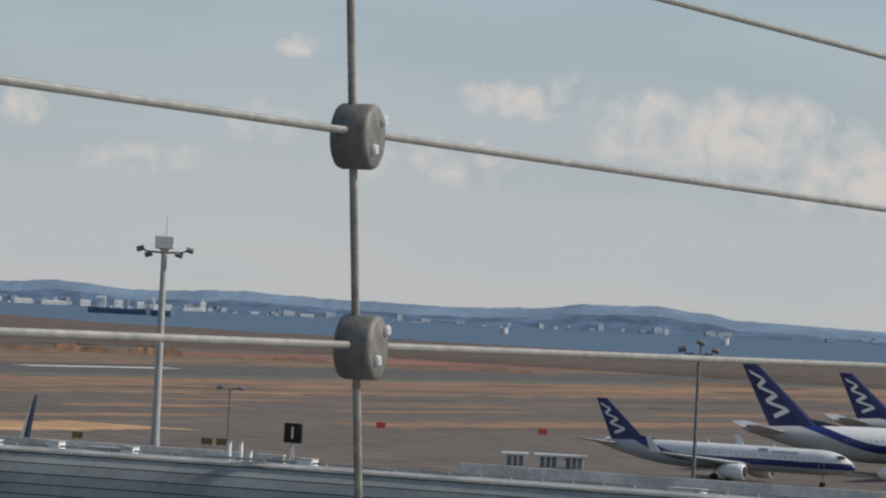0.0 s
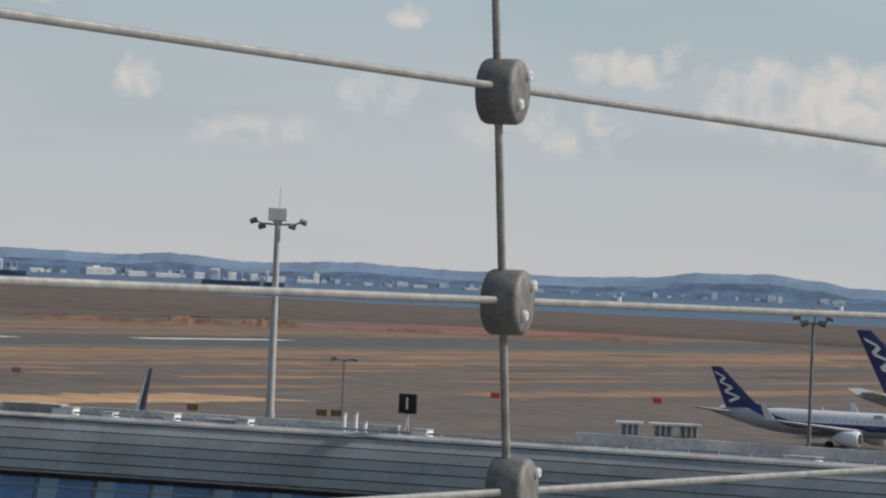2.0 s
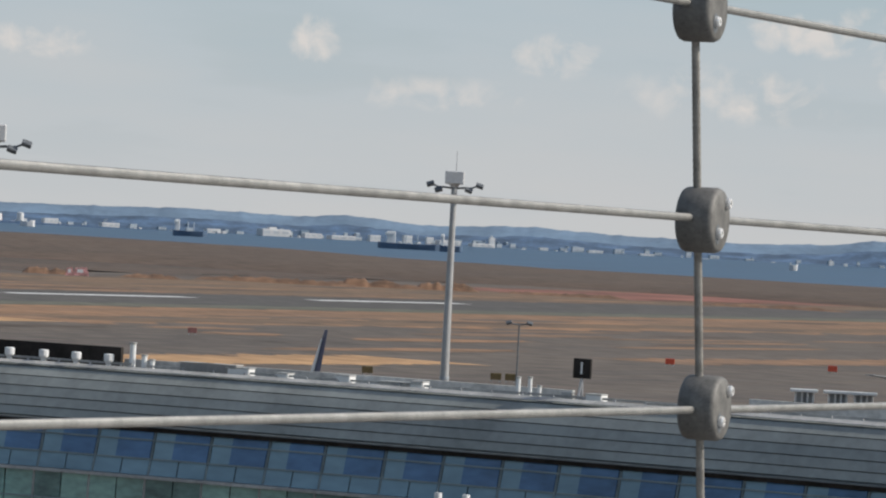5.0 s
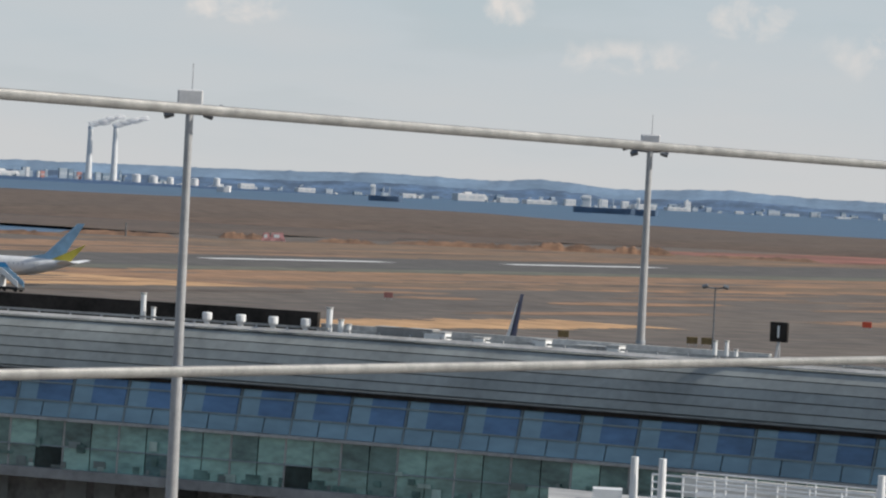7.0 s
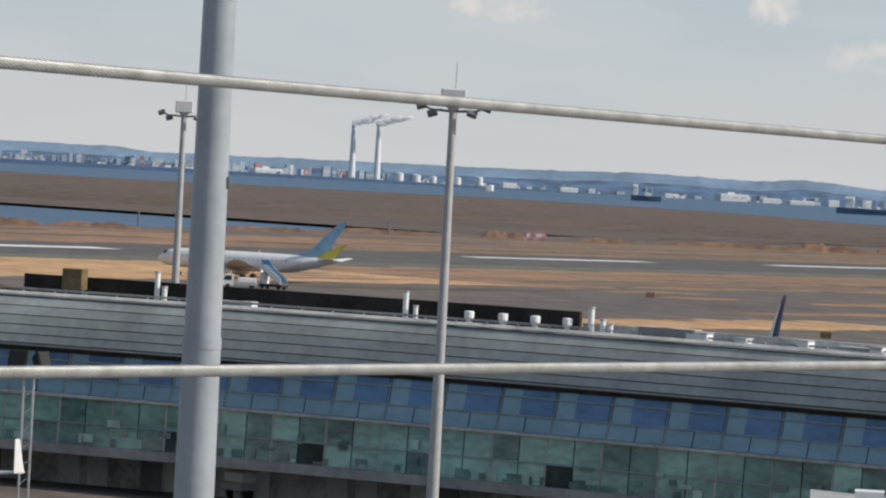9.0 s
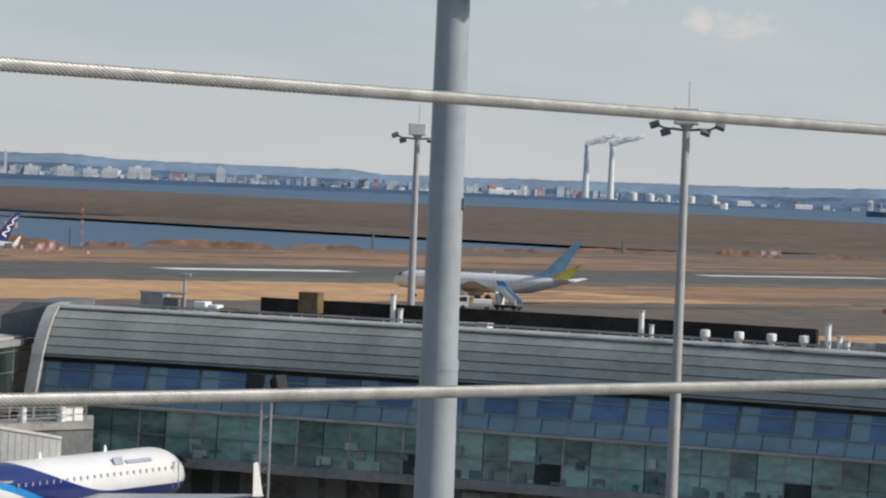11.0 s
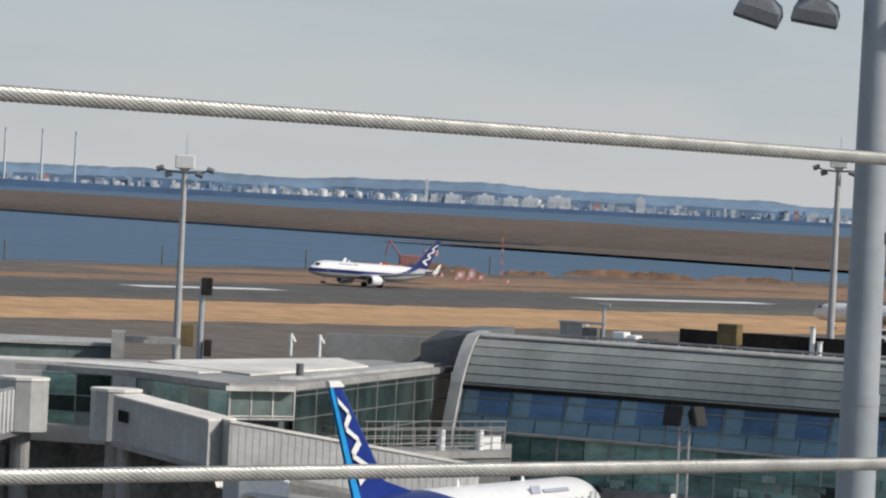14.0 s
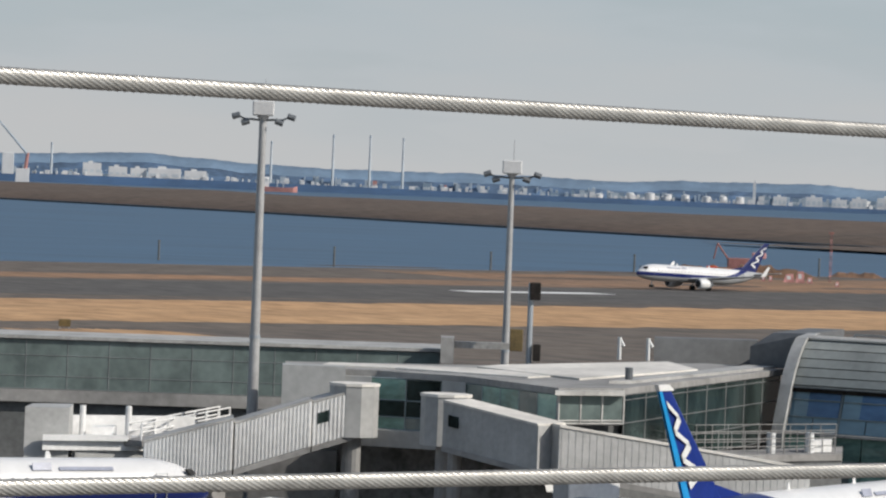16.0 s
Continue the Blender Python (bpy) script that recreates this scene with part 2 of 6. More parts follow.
M["red_earth"] = paint("red earth", (0.25, 0.1, 0.07), 0.95, scale=0.02, fine=7, vary=0.25)
M["rock"] = paint("dark wet rock", (0.025, 0.028, 0.032), 0.7, scale=0.1, vary=0.3)
M["water"] = paint("bay water", (0.032, 0.08, 0.15), 0.4, scale=0.02, fine=12, vary=0.2, bump=0.25, stretch=(0.4, 2, 1), spec=0.25)
# the blue in the far hill, shore and works colours is painted haze
M["hills"] = paint("haze-blue wooded hills", (0.165, 0.245, 0.34), 1.0, scale=0.02, fine=7, vary=0.12, edge=(0.45, 0.85))
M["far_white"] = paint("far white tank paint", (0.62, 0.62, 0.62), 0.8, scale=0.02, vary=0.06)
M["far_grey"] = paint("hazed grey works", (0.36, 0.42, 0.48), 0.9, scale=0.02, vary=0.15)
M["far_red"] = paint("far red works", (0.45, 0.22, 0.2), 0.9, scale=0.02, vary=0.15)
# water colour for the added band that stands in for far water
M["far_water_band"] = paint("far dark water blue", (0.04, 0.085, 0.165), 0.8, scale=0.01, fine=8, vary=0.15)
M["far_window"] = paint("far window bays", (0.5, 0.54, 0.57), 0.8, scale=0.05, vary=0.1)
M["shore"] = paint("haze-blue built-up shore", (0.09, 0.155, 0.255), 1.0, scale=0.03, fine=6, vary=0.25, edge=(0.45, 0.85))
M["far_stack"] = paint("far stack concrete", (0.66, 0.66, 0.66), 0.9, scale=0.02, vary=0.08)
M["far_mid"] = paint("haze-blue works", (0.2, 0.27, 0.34), 0.9, scale=0.02, vary=0.15)
M["ship_hull"] = paint("dark ship hull", (0.075, 0.125, 0.2), 0.6, scale=0.05, vary=0.15)
M["smoke"] = paint("thin smoke", (0.8, 0.8, 0.8), 1.0, scale=0.05, vary=0.05)
M["dark_wall"] = paint("dark grey wall", (0.13, 0.135, 0.135), 0.8, scale=0.3, vary=0.2)
M["gable"] = paint("dark grey gable sheet", (0.13, 0.135, 0.14), 0.7, scale=0.2, vary=0.15)
M["bridge_grey"] = paint("grey bridge cladding", (0.43, 0.43, 0.42), 0.6, scale=0.3, fine=8, vary=0.12)
M["glass_teal"] = paint("grey-green clear glass", (0.15, 0.19, 0.182), 0.15, scale=0.3, fine=5, vary=0.2, spec=0.7)
M["red_dull"] = paint("dull red paint", (0.3, 0.13, 0.115), 0.7, scale=0.4, vary=0.2)
# pale colour standing in for lit rooms behind the opaque lower panes
M["glass_lit"] = paint("pale green lit interior", (0.4, 0.52, 0.46), 0.3, scale=0.5, fine=5, vary=0.2)
M["cabin_pane"] = paint("grey cabin window", (0.3, 0.31, 0.33), 0.3, scale=1, vary=0.1)
M["title"] = paint("faint grey-blue title", (0.35, 0.37, 0.45), 0.4, scale=0.5, vary=0.1)
M["navy"] = paint("dark blue tail paint", (0.02, 0.04, 0.13), 0.4, scale=0.5, vary=0.1)
M["line"] = paint("white marking", (0.7, 0.7, 0.68), 0.8, scale=0.1, vary=0.1)
M["steel"] = paint("galvanised steel", (0.42, 0.42, 0.43), 0.42, metal=0.35, scale=2, vary=0.12)
M["mast"] = paint("grey mast paint", (0.33, 0.36, 0.39), 0.4, metal=0.1, scale=0.6, vary=0.08)
M["mast_dark"] = paint("lamp housing", (0.13, 0.14, 0.15), 0.5, scale=2, vary=0.15)
M["steel_mast"] = paint("pale grey mast paint", (0.38, 0.38, 0.38), 0.5, metal=0.05, scale=0.6, vary=0.1)
M["cap"] = paint("mast head casing", (0.6, 0.6, 0.6), 0.6, scale=0.5, vary=0.08)
M["roof"] = paint("grey-green roof metal", (0.295, 0.312, 0.298), 0.75, scale=0.15, fine=10, vary=0.16)
M["roof_edge"] = paint("light roof edging", (0.41, 0.402, 0.385), 0.6, scale=0.4, vary=0.18)
M["parapet"] = paint("pale concrete parapet", (0.56, 0.55, 0.53), 0.8, scale=0.3, fine=8, vary=0.2)
M["seam"] = paint("dark roof seam", (0.15, 0.165, 0.17), 0.8, scale=1, vary=0.15)
M["flat_roof"] = paint("flat roof felt", (0.34, 0.335, 0.32), 0.9, scale=0.1, fine=10, vary=0.2)
M["pale_roof"] = paint("pale roof sheet", (0.68, 0.65, 0.6), 0.8, scale=0.15, fine=8, vary=0.15)
M["concrete"] = paint("concrete", (0.3, 0.293, 0.283), 0.85, scale=0.2, fine=8, vary=0.18)
M["grey_panel"] = paint("grey wall panel", (0.4, 0.4, 0.39), 0.6, scale=0.2, fine=8, vary=0.14)
M["dark"] = paint("shaded wall", (0.32, 0.305, 0.29), 0.8, scale=0.3, vary=0.3)
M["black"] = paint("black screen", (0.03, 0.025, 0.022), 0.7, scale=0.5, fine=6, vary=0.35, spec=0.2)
M["glass_blue"] = paint("blue mirror glass", (0.09, 0.18, 0.32), 0.12, scale=0.12, fine=6, vary=0.25, spec=0.6, stretch=(1, 1, 2.5))
M["glass_pale"] = paint("pale blue glass", (0.2, 0.31, 0.37), 0.18, scale=0.12, fine=6, vary=0.14, spec=0.6, stretch=(1, 1, 2.5))
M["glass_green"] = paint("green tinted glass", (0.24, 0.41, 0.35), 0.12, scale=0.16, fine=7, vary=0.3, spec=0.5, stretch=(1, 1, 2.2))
# darker copy of the green glass, its shade set in the base colour
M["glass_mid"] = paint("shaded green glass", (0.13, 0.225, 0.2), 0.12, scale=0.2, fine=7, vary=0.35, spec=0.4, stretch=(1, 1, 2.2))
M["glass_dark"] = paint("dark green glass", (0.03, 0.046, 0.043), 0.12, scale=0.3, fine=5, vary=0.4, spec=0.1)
M["mullion"] = paint("mullion aluminium", (0.24, 0.295, 0.31), 0.5, metal=0.3, scale=1, vary=0.1)
M["white"] = paint("white paint", (0.74, 0.74, 0.73), 0.4, scale=0.4, vary=0.05)
M["bridge"] = paint("boarding bridge cladding", (0.8, 0.795, 0.78), 0.55, scale=0.3, fine=8, vary=0.1)
M["blue"] = paint("deep blue paint", (0.014, 0.022, 0.11), 0.3, scale=0.5, vary=0.1)
M["sky_blue"] = paint("light blue paint", (0.02, 0.28, 0.62), 0.3, scale=0.5, vary=0.1)
M["fin_near"] = paint("blue tail paint", (0.014, 0.035, 0.22), 0.3, scale=0.5, vary=0.1)
M["fin_sky"] = paint("faded light blue tail paint", (0.26, 0.45, 0.62), 0.4, scale=0.5, vary=0.12)
M["plane_grey"] = paint("aircraft grey", (0.38, 0.39, 0.4), 0.4, scale=0.5, vary=0.08)
M["tyre"] = paint("tyre rubber", (0.02, 0.02, 0.02), 0.8, scale=3, vary=0.2)
M["yellow"] = paint("yellow paint", (0.5, 0.42, 0.05), 0.5, scale=0.5, vary=0.1)
M["ochre"] = paint("ochre sign", (0.15, 0.105, 0.04), 0.6, scale=1, vary=0.25)
M["orange_red"] = paint("orange red paint", (0.65, 0.09, 0.04), 0.6, scale=0.5, vary=0.15)
M["pink"] = paint("red and white barrier", (0.7, 0.35, 0.33), 0.7, scale=0.8, vary=0.3)
M["rust"] = paint("rusty clutter", (0.16, 0.1, 0.07), 0.8, scale=0.5, vary=0.3)
M["clamp"] = paint("cast clamp metal", (0.15, 0.145, 0.135), 0.6, metal=0.1, scale=90, fine=5, vary=0.2, bump=0.15)
M["wire"] = paint("wire strand", (0.41, 0.4, 0.375), 0.34, metal=0.55, scale=60, fine=6, vary=0.14)
M["bolt"] = paint("bright steel", (0.85, 0.84, 0.82), 0.2, metal=0.35, scale=100, vary=0.1)
# same steel as the other wires, in a darker tone
M["wire_dark"] = paint("darker upright strand", (0.3, 0.285, 0.26), 0.45, metal=0.4, scale=60, fine=6, vary=0.2)
WHITE, DEEP, LIGHT, GREY = (0.76, 0.76, 0.76), (0.014, 0.026, 0.14), (0.02, 0.25, 0.6), (0.42, 0.43, 0.44)
M["livery"] = livery("white and blue hull paint", [(0.395, DEEP), (0.505, WHITE)], GREY)
M["livery_blue"] = livery("white hull paint with a blue tail sweep", [(0.14, LIGHT), (0.2, DEEP), (0.43, WHITE)], WHITE, -0.35, 0.1)
M["livery_plain"] = livery("white hull paint", [(0.3, WHITE), (0.6, WHITE)], (0.55, 0.55, 0.55))
smoke = M["smoke"].node_tree.nodes["Principled BSDF"]
smoke.inputs["Alpha"].default_value = 0.34
RUN = Vector((0.809, 0.588, 0))      # along the runway
OFF = Vector((-0.588, 0.809, 0))     # away across it


def field(along, across, z=0.0):
    return RUN * along + OFF * across + Vector((0, 0, z))


# ---- ground and water ----
sheet("water", [bearing(a, 4890) for a in (-50, -30, -15, 0, 15, 30, 45, 62)] + [(1500, 300), (-1500, 300)], M["water"], "wide blue-grey bay water reaching the far shore", -1.0, "water")
LAND = [(-900, -350), (900, -350), (1500, 700)] + [bearing(a, d) for a, d in ((45, 2100), (30, 1900), (22, 1850), (17.5, 1700), (14.5, 1560), (12.4, 1490), (10.3, 1385), (6, 1240), (2, 1160), (-2, 1090), (-6, 1040), (-9, 1000), (-14, 930), (-30, 850))] + [(-900, 500)]
sheet("ground", LAND, M["asphalt"], "flat worn grey airfield asphalt and land", 0.0)


def strip(name, a0, a1, q0, q1, mat, label, z, ragged=0.0, seed=1, category="ground"):
    ragged *= 2.2
    rnd = random.Random(seed)
    n = 90
    top = [field(a0 + (a1 - a0) * k / n, q1 + rnd.uniform(-ragged, ragged)) for k in range(n + 1)]
    low = [field(a0 + (a1 - a0) * k / n, q0 + rnd.uniform(-ragged, ragged)) for k in range(n + 1)]
    return sheet(name, low + top[::-1], mat, label, z, category)


strip("grass_strip", 200, 620, 786, 818, M["faded_grass"], "narrow strip of faded brown grass beyond the runway", 0.02, 1, 2, "grass")
strip("grass_strip", 620, 1010, 782, 885, M["faded_grass"], "wide field of faded brown grass beyond the runway", 0.02, 2, 2, "grass")
strip("grass_strip", 1010, 1600, 782, 940, M["dull_grass"], "wide field of faded brown grass beyond the runway", 0.03, 4, 2, "grass")
strip("grass_strip", 100, 700, 578, 668, M["dry_grass"], "long strip of dry orange-brown grass between taxiway and runway", 0.02, 1.5, 3, "grass")
strip("grass_strip", 700, 1500, 575, 668, M["faded_grass"], "long strip of faded brown grass between taxiway and runway", 0.02, 3, 3, "grass")
strip("grass_edge", 720, 1400, 585, 612, M["dull_grass"], "narrow band of faded grass", 0.03, 3, 13, "grass")
strip("grass_strip", 470, 640, 428, 456, M["dry_grass"], "narrow tapering island of dry orange grass on the apron", 0.03, 2, 5, "grass")
strip("grass_strip", 715, 960, 430, 450, M["faded_grass"], "narrow island of faded brown grass on the apron", 0.03, 2, 15, "grass")
strip("grass_strip", 250, 345, 520, 548, M["dry_grass"], "small tapering island of dry orange grass", 0.03, 2, 6, "grass")
strip("runway", -300, 2200, 690, 776, M["runway"], "dark grey runway asphalt", 0.015, 0, 4, "runway")
strip("shoulder", 620, 1600, 668, 690, M["green"], "faded greenish paved shoulder beside the runway", 0.04, 1, 7, "pavement")
strip("brown_field", 1160, 2200, 1000, 1400, M["brown_land"], "flat brown open land towards the sea wall", 0.05, 12, 8, "ground")
strip("red_field", 1330, 1700, 830, 930, M["red_earth"], "patch of bare red earth", 0.07, 8, 9, "ground")
for a0, a1, q0, q1 in ((545, 585, 738, 748), (675, 735, 734, 745), (880, 960, 742, 750), (1020, 1100, 742, 750)):
    strip("runway_marking", a0, a1, q0, q1, M["line"], "long white runway marking", 0.09, 0, 1, "marking")


def meadow_patches():
    """Worn darker and paler patches in the grass and on the paving, none over another."""
    rnd = random.Random(21)
    taken = []
    for k in range(400):
        a, q = rnd.uniform(640, 1300), rnd.choice((rnd.uniform(800, 925), rnd.uniform(590, 655), rnd.uniform(475, 565), rnd.uniform(790, 900)))
        w, h = rnd.uniform(12, 60), rnd.uniform(3, 9)
        if any(abs(a - a2) < w + w2 and abs(q - q2) < (h + h2) * 1.1 for a2, q2, w2, h2 in taken):
            continue
        taken.append((a, q, w, h))
        pts = []
        for j in range(18):
            t = math.tau * j / 18
            rr = rnd.uniform(0.7, 1.0)
            pts.append(field(a + math.cos(t) * w * rr, q + math.sin(t) * h * rr))
        mat, lab, cat = rnd.choice(((M["brown_land"], "worn brown patch in the dry field", "ground"), (M["faded_grass"], "patch of faded dry grass", "grass"), (M["asphalt"], "grey worn patch of paving", "ground"), (M["faded_grass"], "patch of faded dry grass", "grass")))
        sheet("patch", pts, mat, lab, 0.045, cat)


meadow_patches()

# ---- sea wall of the far runway island ----
def bank_line():
    return [(-14, 2750), (-10, 2700), (-6, 2578), (-3, 2380), (-0.66, 2210), (2, 2060), (4.7, 1934), (7, 1870), (9.5, 1820), (13, 1815), (16, 1820), (19, 1800), (22, 1780), (26, 1700), (30, 1600), (36, 1500)]


def build_bank():
    bm = bmesh.new()
    rings = []
    for a, d in bank_line():
        low = 4.7 * min(1, max(0, (a - 16) / 6))
        rings.append([bearing(a, d, -1.2), bearing(a, d + 3, 0.1), bearing(a, d + 120, 4.5 - low * 0.6), bearing(a, d + 240, 7.4 - low), bearing(a, d + 420, 7.6 - low), bearing(a, d + 520, -1.5)])
    fine = []
    for r0, r1 in zip(rings, rings[1:]):
        for k in range(6):
            fine.append([p.lerp(q, k / 6) for p, q in zip(r0, r1)])
    fine.append(rings[-1])
    for ring in fine:
        for p in ring[2:5]:
            p.z += noise.noise(p * 0.012) * 0.9
    loft(bm, fine, close=False)
    bmesh.ops.recalc_face_normals(bm, faces=bm.faces)
    tagged(part("sea_wall_island", bm, M["bank"], smooth=True), "long low brown earth bank across the water", "sea wall", kind="structure")
    bm = bmesh.new()
    rings = [[bearing(a, d - 5, -1.5), bearing(a, d - 4, -0.1), bearing(a, d + 1, 0.15), bearing(a, d + 2, -1.5)] for a, d in bank_line() if a < 16.5]
    loft(bm, rings)
    bmesh.ops.recalc_face_normals(bm, faces=bm.faces)
    tagged(part("rock_armour", bm, M["rock"]), "dark wet rock line at the foot of the bank", "sea wall", kind="structure")


build_bank()


# ---- fence of twisted wire in front of the deck ----
ALONG = Vector((math.sin(radians(46.4)), math.cos(radians(46.4)), -0.006)).normalized()
INTO = Vector((math.sin(radians(-43.6)), math.cos(radians(-43.6)), 0))
NODE = Vector((1.2400, 2.9368, 26.0139))
UPWARD = Vector((-0.16 * ALONG.x, -0.16 * ALONG.y, 1)).normalized()
NODES = [NODE + UPWARD * k for k in (0.32, 0.16, 0.0, -0.1445, -0.30)]


def wire_rope(name, a, b, radius, strands, lay, parent, step=0.005, mat="wire"):
    """A rope of strands laid round each other, from a to b, as one twisted lobed rod."""
    a, b = Vector(a), Vector(b)
    q = (b - a).to_track_quat("Z", "Y").to_matrix()
    length = (b - a).length
    n = max(2, int(length / step))
    per = 4
    m = strands * per
    verts, faces = [], []
    for i in range(n + 1):
        z = length * i / n
        for k in range(m):
            t = math.tau * k / m
            r = radius * (0.88 + 0.12 * abs(math.cos(t * strands / 2)))
            t += math.tau * z / lay
            verts.append(a + q @ Vector((math.cos(t) * r, math.sin(t) * r, z)))
    for i in range(n):
        for k in range(m):
            v0, v1 = i * m + k, i * m + (k + 1) % m
            faces.append((v0, v1, v1 + m, v0 + m))
    faces += [tuple(range(m))[::-1], tuple(range(n * m, n * m + m))]
    me = bpy.data.meshes.new(name)
    me.from_pydata(verts, [], faces)
    me.polygons.foreach_set("use_smooth", [True] * (n * m) + [False, False])
    me.materials.append(M[mat])
    ob = new(name, me)
    ob.parent = parent
    return ob


def clamp_mesh(r, h):
    """A turned clamp body with rounded rims, its axis along z."""
    bm = bmesh.new()
    prof = [(r * 0.86, -h / 2), (r * 0.95, -h / 2 + 0.0012), (r, -h / 2 + 0.004), (r, h / 2 - 0.004), (r * 0.95, h / 2 - 0.0012), (r * 0.86, h / 2)]
    loft(bm, [[(math.cos(k * math.tau / 36) * p[0], math.sin(k * math.tau / 36) * p[0], p[1]) for k in range(36)] for p in prof])
    return bm


def build_fence():
    fence = tagged(new("wire_fence"), "open fence of twisted steel wires joined by round clamps", "fence")
    fence.location = NODE - Vector((0, 0, 1.3))
    bpy.context.view_layer.update()
    back = Matrix.Translation(-fence.location)
    # each wire: height over its clamp's centre and rise per metre
    for n, lift, rise in zip(NODES, (0.003, 0.0032, 0.001, -0.0016, -0.0016), (0.0024, 0.0022, -0.0005, -0.0017, -0.0017)):
        wire_rope("wire", back @ (n - ALONG * 3.4 + Vector((0, 0, lift - 3.4 * rise))), back @ (n + ALONG * 2.2 + Vector((0, 0, lift + 2.2 * rise))), 0.0032, 12, 0.042, fence, 0.004 if n in NODES[1:4] else 0.008)
    wire_rope("upright_wire", back @ (NODE + INTO * 0.004 - UPWARD * 1.62), back @ (NODE + INTO * 0.004 + UPWARD * 1.1), 0.0033, 12, 0.042, fence, 0.005, "wire_dark")
    for end in (-3.4, 2.2):
        bm = bmesh.new()
        foot = back @ (NODE + ALONG * end)
        box(bm, foot.x - 0.03, foot.y - 0.03, -0.35, foot.x + 0.03, foot.y + 0.03, 1.75, 0.004)
        part("end_post", bm, M["steel"], fence)
    # the axis of each clamp runs through the fence
    turn = (Matrix.Rotation(radians(6), 3, "Z") @ INTO).to_track_quat("Z", "Y").to_matrix().to_4x4()
    body = None
    for n in NODES:
        m = Matrix.Translation(back @ n) @ turn
        if body is None:
            c = part("clamp", clamp_mesh(0.0248, 0.03), M["clamp"], fence, "round grey cast metal clamp", True)
            body = c.data
        else:
            c = new("clamp", body)
            c.parent = fence
            c["label"] = "round grey cast metal clamp"
        c.matrix_basis = m
        # the countersunk seat round the lower screw
        bm = bmesh.new()
        loft(bm, [[(0.0075 + math.cos(j * math.tau / 16) * rr, -0.0105 + math.sin(j * math.tau / 16) * rr * 1.25, zz) for j in range(16)] for rr, zz in ((0.0062, -0.0146), (0.0062, -0.0153), (0.0045, -0.0153))])
        bmesh.ops.recalc_face_normals(bm, faces=bm.faces)
        part("screw_seat", bm, M["mast_dark"], c, "dark recessed screw seat")
        for k, (px, pz) in enumerate(((-0.0115, 0.0135), (0.0075, -0.0095))):
            bm = bmesh.new()
            side = -1
            z0 = side * 0.0145
            loft(bm, [[(px + math.cos(j * math.tau / 14) * rr, pz + math.sin(j * math.tau / 14) * rr, zz) for j in range(14)] for rr, zz in ((0.0042, z0), (0.0042, z0 - 0.0028), (0.0034, z0 - 0.0042), (0.002, z0 - 0.0042), (0.002, z0 - 0.002))])
            bmesh.ops.recalc_face_normals(bm, faces=bm.faces)
            part("screw", bm, M["bolt"], c, "bright steel screw head")
    return fence


build_fence()


def build_deck():
    """The viewing deck on its plain building, behind and below the fence."""
    at = lambda u, v, z: Vector((NODE.x, NODE.y, 0)) + Vector((ALONG.x, ALONG.y, 0)) * u + INTO * v + Vector((0, 0, z))
    bm = bmesh.new()
    prism(bm, [at(-14, 0.25, 24.15), at(9, 0.25, 24.15), at(9, -9, 24.15), at(-14, -9, 24.15)], (0, 0, 0.25))
    tagged(part("deck_floor", bm, M["concrete"]), "grey concrete floor of the viewing deck", "floor", kind="structure")
    bm = bmesh.new()
    prism(bm, [at(-14, 0.2, 0), at(9, 0.2, 0), at(9, -9, 0), at(-14, -9, 0)], (0, 0, 24.15))
    tagged(part("deck_building", bm, M["grey_panel"]), "plain grey wall below the viewing deck", "wall", kind="structure")


build_deck()


# ---- floodlight masts ----
def flood_mast(az, dist, top, r_low, r_high, label, arms, cap=(0.8, 1.1), z0=0.0, thin=False):
    mast = tagged(new("floodlight_mast"), label, "floodlight mast", "floodlight masts")
    mast.location = bearing(az, dist, z0)
    mast.rotation_euler = (0, 0, -radians(az))
    h = top - z0
    bm = bmesh.new()
    tube(bm, (0, 0, 0), (0, 0, h * 0.45), r_low, r_low * 0.55 + r_high * 0.45, 16, cap=False)
    tube(bm, (0, 0, h * 0.45), (0, 0, h), (r_low * 0.55 + r_high * 0.45) * 0.93, r_high, 16, cap=False)
    part("pole", bm, M["mast_dark"] if thin else M["steel_mast"], mast, smooth=True)
    bm = bmesh.new()
    tube(bm, (0, 0, h * 0.45 - 0.15), (0, 0, h * 0.45 + 0.1), (r_low * 0.55 + r_high * 0.45) * 1.08, n=16)
    part("joint_ring", bm, M["mast"], mast)
    if cap:
        bm = bmesh.new()
        tube(bm, (0, 0, h), (0, 0, h + 0.25), r_high * 1.2, cap[0] * 0.6, 12)
        box(bm, -cap[0], -cap[0], h + 0.25, cap[0], cap[0], h + 0.25 + cap[1], 0.08)
        part("head_casing", bm, M["cap"], mast, "pale box-shaped head casing")
        bm = bmesh.new()
        tube(bm, (0.1, 0, h + 0.2 + cap[1]), (0.1, 0, h + 1.9 + cap[1]), 0.035, 0.02, 6)
        part("lightning_rod", bm, M["steel"], mast)
    for x, drop in arms:
        bm = bmesh.new()
        tube(bm, (0, 0, h - 0.1), (x * 0.7, -0.2, h + 0.0), 0.07, n=8)
        tube(bm, (x * 0.7, -0.2, h + 0.0), (x, -0.3, h + 0.25 - drop), 0.07, n=8)
        arm = part("arm", bm, M["mast_dark"], mast)
        bm = bmesh.new()
        box(bm, -0.32, -0.22, -0.16, 0.32, 0.22, 0.16, 0.05, Matrix.Translation((x, -0.35, h + 0.2 - drop)) @ pose(0, 0, 0, 35, 18 if x > 0 else -18, 0))
        part("floodlight", bm, M["mast_dark"], arm, "dark floodlight housing")
    return mast


